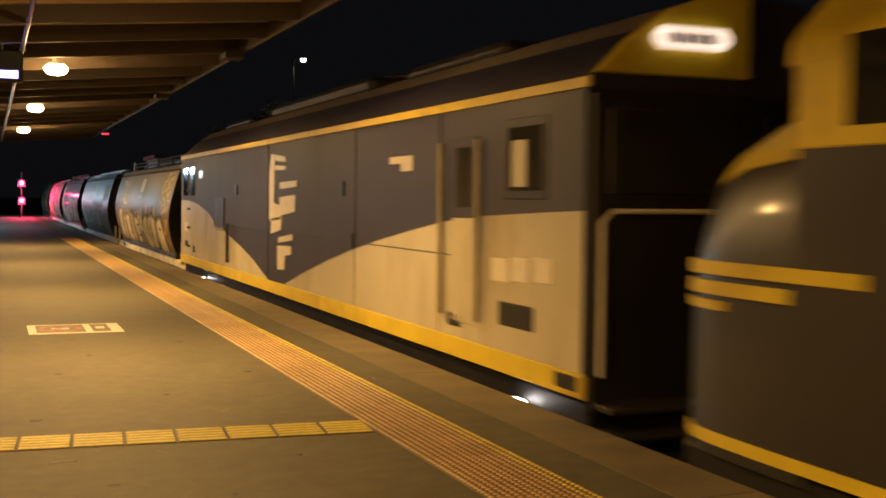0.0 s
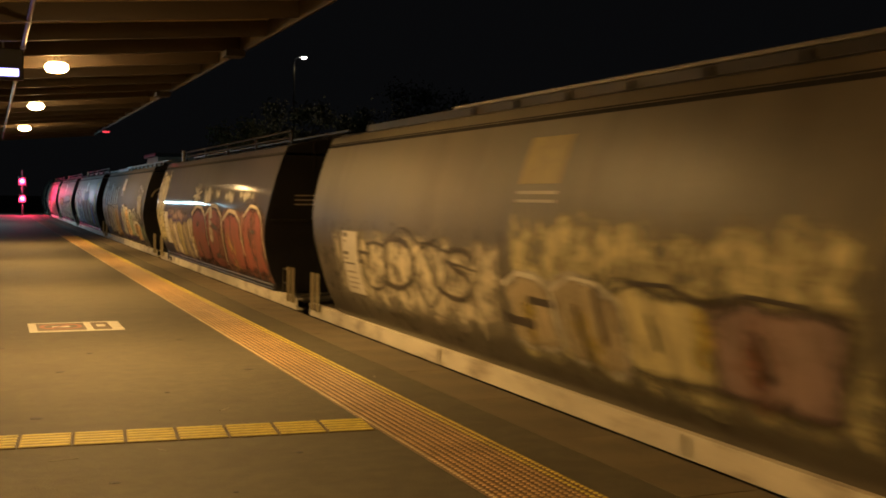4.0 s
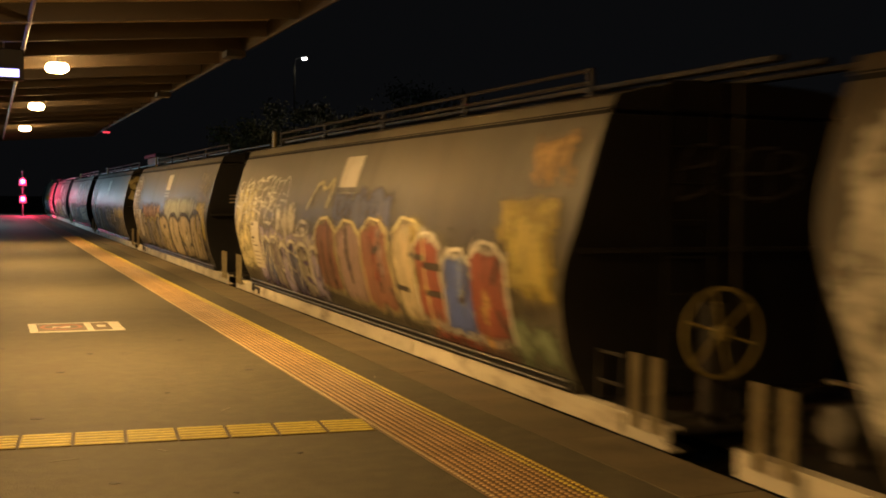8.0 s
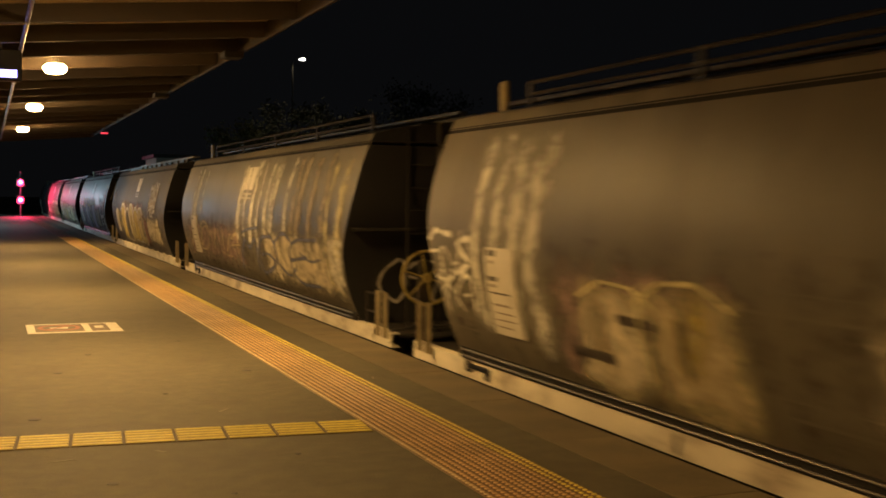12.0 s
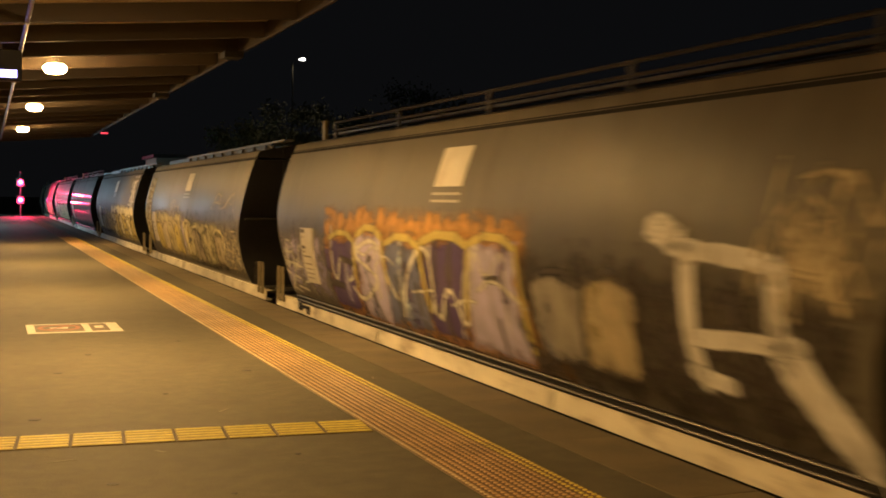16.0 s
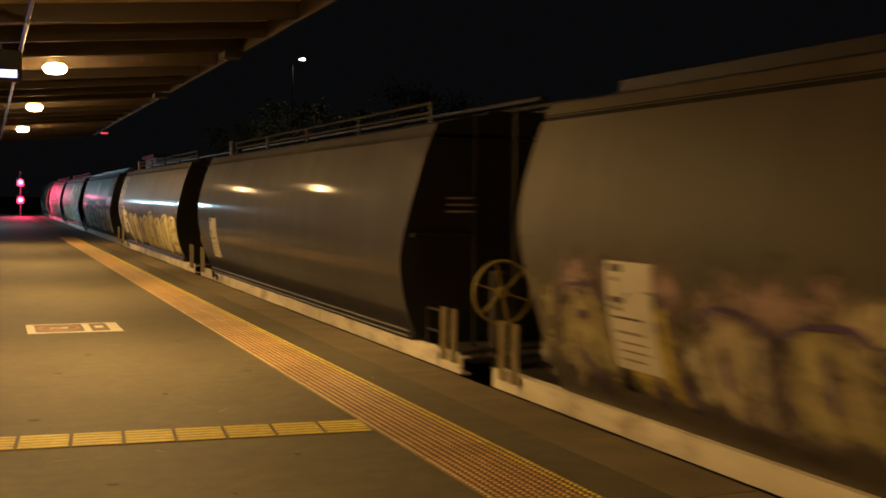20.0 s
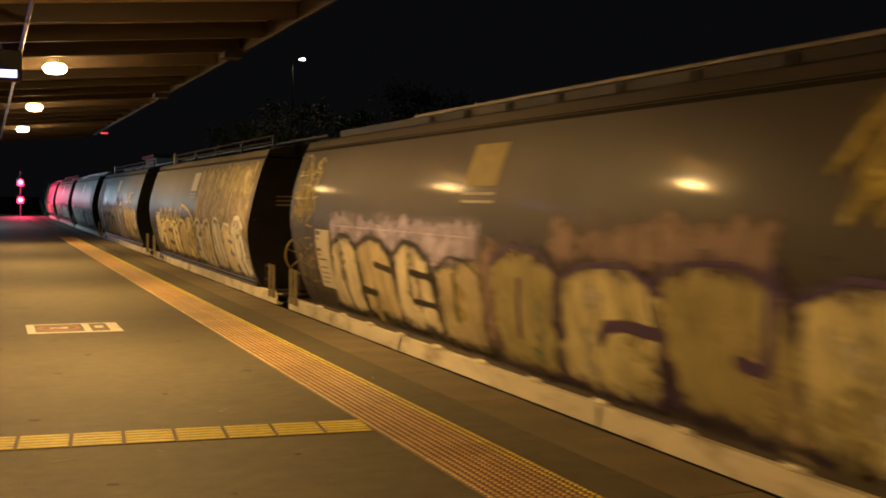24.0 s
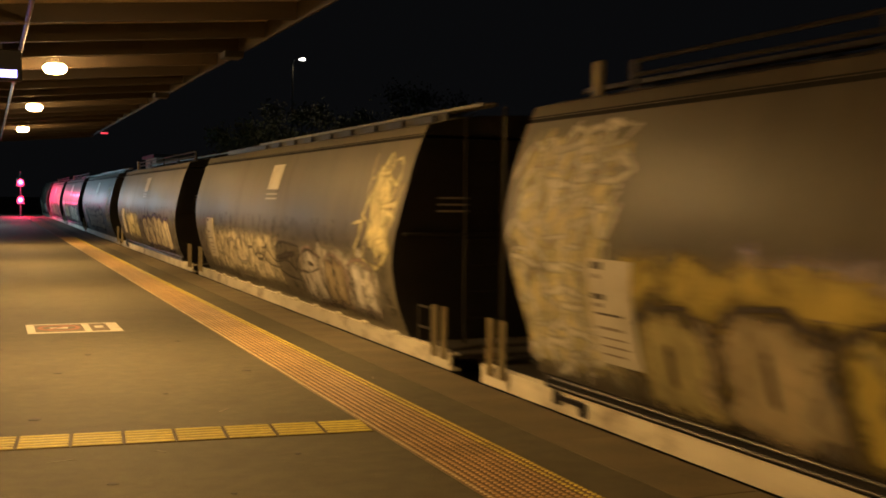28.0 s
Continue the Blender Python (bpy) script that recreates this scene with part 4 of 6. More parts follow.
# letter strokes on a ten by ten grid, drawn as a sprayer would
STROKES = {
    "A": "00 15 39 69 85 90,24 74", "B": "00 09 69 97 75 05,75 93 71 00", "C": "87 69 39 17 13 31 61 83", "D": "00 09 59 86 83 50 00", "E": "89 09 00 90,05 65", "F": "89 09 00,05 65",
    "G": "88 69 39 17 13 31 61 84 54", "H": "00 09,90 99,05 95", "I": "50 59", "J": "29 89 83 60 20 03", "K": "00 09,04 89,35 90", "L": "09 00 90", "M": "00 19 45 79 90", "N": "00 09 80 99",
    "O": "59 27 13 30 60 83 87 59", "P": "00 09 69 97 75 05", "Q": "59 27 13 30 60 83 87 59,53 90", "R": "00 09 69 97 75 05,45 90", "S": "88 59 18 16 84 72 40 02", "T": "09 99,59 50", "U": "09 13 30 60 83 99",
    "V": "09 40 99", "W": "09 20 46 70 99", "X": "00 99,09 90", "Y": "09 44 99,44 40", "Z": "09 99 00 90"}


def smooth_line(pts, rounds=2):
    """Cuts the corners of a polyline, keeping its ends."""
    for _ in range(rounds):
        out = [pts[0]]
        for a, b in zip(pts, pts[1:]):
            out += [(a[0] * 0.75 + b[0] * 0.25, a[1] * 0.75 + b[1] * 0.25), (a[0] * 0.25 + b[0] * 0.75, a[1] * 0.25 + b[1] * 0.75)]
        pts = out + [pts[-1]]
    return pts


def letter(ch, u0, u1, z0, z1, rnd, round_off, slant=0.0, loose=0.05):
    """The strokes of one letter between u1 (where it begins) and u0 (where it ends)."""
    lines = []
    for stroke in STROKES[ch].split(","):
        pts = []
        for p in stroke.split():
            x, y = int(p[0]) / 9 + rnd.uniform(-loose, loose), int(p[1]) / 9 + rnd.uniform(-loose, loose)
            pts.append((u1 - (u1 - u0) * (x + slant * (y - 0.5)), z0 + (z1 - z0) * y))
        lines.append(smooth_line(pts, round_off) if round_off else pts)
    return lines


# where the gaps of a fat block letter are left open, on the same grid
CUTS = {
    "A": "50 43,46 56", "B": "46 66,42 62", "C": "95 55 44", "D": "43 47", "E": "96 46,93 43", "F": "96 46,93 53 50", "G": "96 56,84 54", "H": "50 54,59 56", "I": "", "J": "09 06 36",
    "K": "99 66,90 63", "L": "89 74 54", "M": "30 35,70 75,59 56", "N": "30 36,69 63", "O": "43 46", "P": "46 66,93 63 50", "R": "46 66,50 53,90 83", "S": "96 56,03 43",
    "T": "03 33 30,93 63 60", "U": "49 43", "V": "49 44,00 24,90 74", "W": "39 35,69 65,50 54"}


def fat_word(piece, wagon, rnd, base):
    """A filled piece: for each letter an outline coat, a fill, open gaps, fading and a lit edge."""
    _, u0, u1, z0, z1, text, fill, line = piece[:8]
    rim, top, soft, body = (tuple(piece[8:]) + (0.06, "", 0.1, 1.0)[len(piece) - 8:])
    w, h, fills = (u1 - u0) / len(text), z1 - z0, fill.split("/")
    for i, ch in enumerate(text):
        mid, half = u1 - w * (i + 0.5) + rnd.uniform(-0.05, 0.05) * w, w * rnd.uniform(0.48, 0.58)
        lo, hi = z0 + rnd.uniform(0, 0.07) * h, z1 - rnd.uniform(0, 0.15) * h
        lean, taper, wave = rnd.uniform(-0.25, 0.35), rnd.uniform(-0.25, 0.25), rnd.uniform(-0.07, 0.07)
        if ch in "AMR":
            taper = -0.3
        if ch in "VWYT":
            taper = 0.35
        at = lambda p, q: (mid - half * p * (1 + taper * (q - 0.5)) - lean * (q - 0.5) * half, lo + (hi - lo) * q)
        step = 0.0012 * (i % 3)
        own = fills[i % len(fills)]
        s = Spray(base + step).patch(mid - 0.02, half, lo, hi, lean, taper, soft, wave, rim)
        s.cover = [c * body for c in s.cover]
        o = s.done("spray_shape", SPRAY[line], wagon)
        s = Spray(base + 0.0036 + step).patch(mid, half, lo, hi, lean, taper, soft, wave, 0.0)
        s.cover = [c * body for c in s.cover]
        s.done("spray_fill", SPRAY[own], o)
        dark = line if line in ("umber", "violet", "ink", "slate", "olive", "rust") else "umber"
        for k, cut in enumerate(CUTS[ch].split(",") if CUTS[ch] else ()):
            pts = [at(int(p[0]) / 4.5 - 1 + rnd.uniform(-0.08, 0.08), int(p[1]) / 9 + rnd.uniform(-0.04, 0.04)) for p in cut.split()]
            s = Spray(base + 0.0074 + 0.0005 * k)
            s.ribbon(smooth_line(pts, 1), rnd.uniform(0.09, 0.14) * (0.5 + 0.5 * half), 1.8)
            s.cover = [c * (0.3 + 0.7 * body) for c in s.cover]
            s.done("spray_cut", SPRAY[dark], o)
        for k in range(rnd.choice((1, 1, 2))):
            p, q = rnd.uniform(-0.7, 0.7), rnd.uniform(0.0, 0.5)
            s = Spray(base + 0.0066)
            s.ribbon([at(p, q), at(p + rnd.uniform(-0.2, 0.2), q + 0.2), at(p + rnd.uniform(-0.3, 0.3), q + rnd.uniform(0.3, 0.5))], half * rnd.uniform(0.3, 0.7))
            s.cover = [c * rnd.uniform(0.3, 0.5) for c in s.cover]
            s.done("spray_fade", SPRAY[rnd.choice(TINTS.get(own, ("tan",)))], o)
        a, b = rnd.choice(((-1, 1), (1, -1)))
        s = Spray(base + 0.0092)
        s.ribbon([at(a * 0.97, rnd.uniform(0.05, 0.5)), at(a * 0.98, 0.7), at(a * 0.9, 0.93 - soft * 0.7), at(a * 0.4, 1.0 - soft * 0.2), at(b * 0.3, 1.0), at(b * 0.9, 0.93 - soft * 0.7)], rnd.uniform(0.06, 0.11) if top else rnd.uniform(0.03, 0.06), 1.6)
        s.cover = [c * body for c in s.cover]
        s.done("spray_outline", SPRAY[top or line], o)


def script_word(piece, wagon, rnd, base):
    """A tag in one colour: slanted letters run into one another, with loops and a dash or two."""
    _, u0, u1, z0, z1, text, fill, line = piece[:8]
    width = piece[8] if len(piece) > 8 else 0.06
    w, h = (u1 - u0) / len(text), z1 - z0
    for i, ch in enumerate(text):
        slant = rnd.uniform(0.1, 0.4)
        for l in letter(ch, u1 - w * (i + 1.15), u1 - w * (i - 0.1), z0 + rnd.uniform(0, 0.16) * h, z1 - rnd.uniform(0, 0.2) * h, rnd, rnd.choice((1, 2, 2)), slant, 0.14):
            s = Spray(base + 0.0006 * (i % 4))
            s.ribbon(l, width * rnd.uniform(0.55, 1.25), 1.2)
            s.cover = [c * 0.66 for c in s.cover]
            s.done("spray_tag", SPRAY[fill], wagon)
        if rnd.random() < 0.7:
            z, u = z0 + h * rnd.uniform(0.1, 1.0), u1 - w * (i + rnd.uniform(0, 0.5))
            s = Spray(base + 0.0028)
            s.ribbon(smooth_line([(u, z), (u - w * 0.4, z + rnd.uniform(-0.2, 0.2) * h), (u - w * rnd.uniform(0.6, 1.1), z + rnd.uniform(-0.15, 0.15) * h)]), width * rnd.uniform(0.4, 0.8), 1.2)
            s.cover = [c * 0.6 for c in s.cover]
            s.done("spray_tag", SPRAY[fill], wagon)


def lay(piece, wagon, rnd, order=0):
    kind, u0, u1, z0, z1, n, fill, line = piece[:8]
    base = 0.0026 + 0.0011 * order
    h = z1 - z0
    w = (u1 - u0) / n if isinstance(n, int) else 1.0
    if kind == "word":
        fat_word(piece, wagon, rnd, base)
    elif kind == "script":
        script_word(piece, wagon, rnd, base + 0.004)
    elif kind == "cloud":
        Spray(base).wash(u0, u1, z0, z1, 0.52 if n == 1 else n / 100, rnd.uniform(0, 50), 1.6, 0.22).done("spray_cloud", SPRAY[fill], wagon)
    elif kind == "haze":
        Spray(0.0014 if n > 10 else 0.002).wash(u0, u1, z0, z1, n / 100, rnd.uniform(0, 50), 0.7, 0.4).done("spray_haze", SPRAY[fill], wagon)
    elif kind == "burst":
        mid = ((u0 + u1) / 2, z0 + h * 0.45)
        for i in range(n):
            a = 2 * math.pi * (i + rnd.uniform(-0.2, 0.2)) / n
            s = Spray(base + 0.001)
            far = (mid[0] + 0.5 * (u1 - u0) * math.cos(a), mid[1] + 0.52 * h * math.sin(a) + 0.04)
            s.ribbon([mid, ((mid[0] + far[0]) / 2, (mid[1] + far[1]) / 2 + 0.03), far], 0.075, 1.5)
            s.done("spray_ray", SPRAY[fill], wagon)
    elif kind == "finger":
        for i in range(n):
            u = u1 - w * (i + 0.5) + rnd.uniform(-0.1, 0.1) * w
            top = z1 - rnd.uniform(0, 0.25) * h
            o = None
            for col, wide, lift in ((line, 0.86, 0.0), (fill.split("/")[i % len(fill.split("/"))], 0.62, 0.003)):
                if col:
                    s = Spray(base + lift)
                    s.ribbon([(u + rnd.uniform(-0.05, 0.05), z0 + rnd.uniform(0, 0.1) * h), (u - 0.03, z0 + h * 0.5), (u, top)], w * wide, 2.2)
                    o = s.done("spray_finger", SPRAY[col], o or wagon) or o
    elif kind == "streak":
        for i in range(n):
            for k in range(2):
                s = Spray(base + 0.0006 * k)
                u = u0 + (u1 - u0) * (i + (k + rnd.random()) / 2) / n
                lo = z0 + rnd.random() * 0.35 * h
                s.ribbon([(u, z1 - rnd.random() * 0.1 * h), (u + rnd.uniform(-0.06, 0.06), (lo + z1) / 2), (u + rnd.uniform(-0.08, 0.08), lo)], (u1 - u0) / n * rnd.uniform(0.3, 0.6))
                s.cover = [c * 0.5 for c in s.cover]
                s.done("spray_streak", SPRAY[fill], wagon)
    elif kind == "tag":
        rows, cols = max(1, round(h / 0.28)), max(2, round((u1 - u0) / 0.3))
        for r in range(rows):
            for i in range(cols):
                ca, cb = u1 - (u1 - u0) * (i - 0.2) / cols, u1 - (u1 - u0) * (i + 1.2) / cols
                za, hh = z0 + h * (r - 0.15) / rows, 1.25 * h / rows
                for l in letter(rnd.choice("ABEHKMNRSWZ"), cb, ca, za, za + hh, rnd, rnd.choice((0, 1, 2)), rnd.uniform(0, 0.4), 0.16):
                    s = Spray(base + 0.002 + 0.0005 * ((i + r) % 5))
                    s.ribbon(l, n / 100 * rnd.uniform(0.6, 1.3), 1.2)
                    s.cover = [c * rnd.uniform(0.45, 0.8) for c in s.cover]
                    s.done("spray_tag", SPRAY[fill], wagon)
    elif kind == "crown":
        s = Spray(0.016)
        pts = [(u1 - (u1 - u0) * 0.72 * k / (2 * n), z0 + h * (0.55 + 0.4 * (k % 2) + rnd.uniform(-0.06, 0.06))) for k in range(2 * n)]
        end = pts[-1]
        arc = [(end[0] - (end[0] - u0) * math.sin(a), z0 + (end[1] - z0) * (0.35 + 0.65 * math.cos(a))) for a in (0.2, 0.6, 1.0, 1.4)]
        s.ribbon(pts + arc, 0.11)
        s.done("spray_crown", SPRAY[fill], wagon)
    elif kind == "dots":
        for i in range(n):
            s = Spray(base + 0.0035)
            s.blot(u1 - (u1 - u0) * (i + 0.5) / n, z0 + h * 0.3, 0.24, 0.05, rnd)
            s.done("spray_spot", SPRAY[fill if i != 1 else line], wagon)
    elif kind == "bar":
        for wide, pts in ((0.24, [(u1, z1), (u1 - 0.3, z1 - 0.08)]), (0.15, [(u1 - 0.2, z1 - 0.12), (u0 + 0.8, z1 - 0.18)]), (0.2, [(u1 - 0.42, z1 - 0.15), (u1 - 0.44, z0 + 0.6), (u1 - 0.5, z0 + 0.36)]),
                          (0.14, [(u1 - 0.45, z0 + 0.62), (u0 + 0.6, z0 + 0.68)]), (0.2, [(u0 + 0.8, z1 - 0.22), (u0 + 0.78, z0 + 0.66)]), (0.34, [(u0 + 0.76, z0 + 0.66), (u0 + 0.42, z0 + 0.3), (u0 + 0.1, z0)]),
                          (0.14, [(u1 - 0.4, z0 + 0.4), (u1 - 0.78, z0 + 0.36)])):
            s = Spray(base + 0.002)
            s.ribbon(pts, wide, 2.0)
            s.done("spray_bar", SPRAY[fill], wagon)
    elif kind == "arch":
        for i in range(n):
            mid = u1 - w * (i + 0.5)
            o = None
            for q, (wide, col, lift) in enumerate(((0.46, fill, 0.005), (0.2, line, 0.009))):
                s = Spray(base + lift)
                for k in range(1 if q == 0 else 2):
                    r = w * (0.42 - 0.22 * k)
                    s.ribbon([(mid + r, z0), (mid + r, z0 + h * 0.6), (mid + r * 0.6, z1 - 0.12 - 0.2 * k), (mid, z1 - 0.2 * k), (mid - r * 0.6, z1 - 0.12 - 0.2 * k), (mid - r, z0 + h * 0.6), (mid - r, z0)], wide if q == 0 else 0.14)
                o = s.done("spray_arch", SPRAY[col], o or wagon) or o


def end_spray(wagon, colour, x0, x1, z0, z1, n, width, seed):
    """Scrawls on the dark leading end of a wagon."""
    rnd = random.Random(seed)
    for i in range(n):
        a, b = x0 + (x1 - x0) * (i - 0.1) / n, x0 + (x1 - x0) * (i + 1.1) / n
        for k, l in enumerate(letter(rnd.choice("ABRSGOE"), b, a, z0, z1, rnd, 2, 0.1, 0.1)):
            sh = Shape()
            rows = []
            for q, p in enumerate(l):
                e, f = l[max(q - 1, 0)], l[min(q + 1, len(l) - 1)]
                d = math.dist(e, f) or 1
                nx, nz = -(f[1] - e[1]) / d * width / 2, (f[0] - e[0]) / d * width / 2
                y = -reach(p[1]) - 0.03 - 0.003 * (i % 3) - 0.002 * k
                rows.append([(p[0] + nx * m, y, p[1] + nz * m + DZ) for m in (1, 0, -1)])
            sh.loft(rows, closed=False)
            me = sh.mesh("end_scrawl", SPRAY[colour])
            me.attributes.new("cover", "FLOAT", "POINT").data.foreach_set("value", [0.2, 0.95, 0.2] * len(rows))
            put("end_scrawl", me, wagon)


END_BAR = Shape().box(-1.05, -0.7, -6.33, -6.25, 0, 0.022).mesh("end_marking", PRINT_FADED, smooth=False)


# data panel near the rear and the painted-over patch high on the side
def curved_plate(u0, u1, z0, z1, lift, skew=0.0):
    sh, n = Shape(), 8
    rows = []
    for i in range(n + 1):
        z = z0 + (z1 - z0) * i / n
        d = skew * i / n
        rows.append([side_point(u0 + d, z, lift), side_point(u1 + d, z, lift), side_point(u1 + d, z, 0.001), side_point(u0 + d, z, 0.001)])
    return sh.loft(rows)


PANEL = curved_plate(10.37, 10.94, 0.42, 1.16, 0.021).mesh("data_panel", PLATE)
PANEL_PRINT = [curved_plate(ua, ub, z - t / 2, z + t / 2, 0.024).mesh("print_bar", m) for z, ua, ub, t, m in (
    (1.115, 10.74, 10.89, 0.05, PRINT), (1.04, 10.78, 10.87, 0.03, PRINT_FADED), (0.9, 10.72, 10.89, 0.04, PRINT), (0.84, 10.76, 10.87, 0.025, PRINT_FADED), (0.78, 10.5, 10.88, 0.016, PRINT),
    (0.68, 10.52, 10.86, 0.02, PRINT_FADED), (0.61, 10.5, 10.84, 0.014, PRINT_FADED), (0.55, 10.48, 10.86, 0.014, PRINT_FADED), (0.49, 10.55, 10.86, 0.014, PRINT_FADED))]
PATCH = curved_plate(5.5, 6.2, 1.69, 2.07, 0.006, -0.04).mesh("painted_patch", PLATE)
PATCH_GOLD = curved_plate(5.5, 6.2, 1.69, 2.07, 0.006, -0.04).mesh("painted_patch", WHEEL_YELLOW)
PATCH_LINES = [curved_plate(5.5, 6.2, z - 0.012, z + 0.012, 0.006).mesh("patch_line", PLATE_DULL) for z in (1.62, 1.55)]

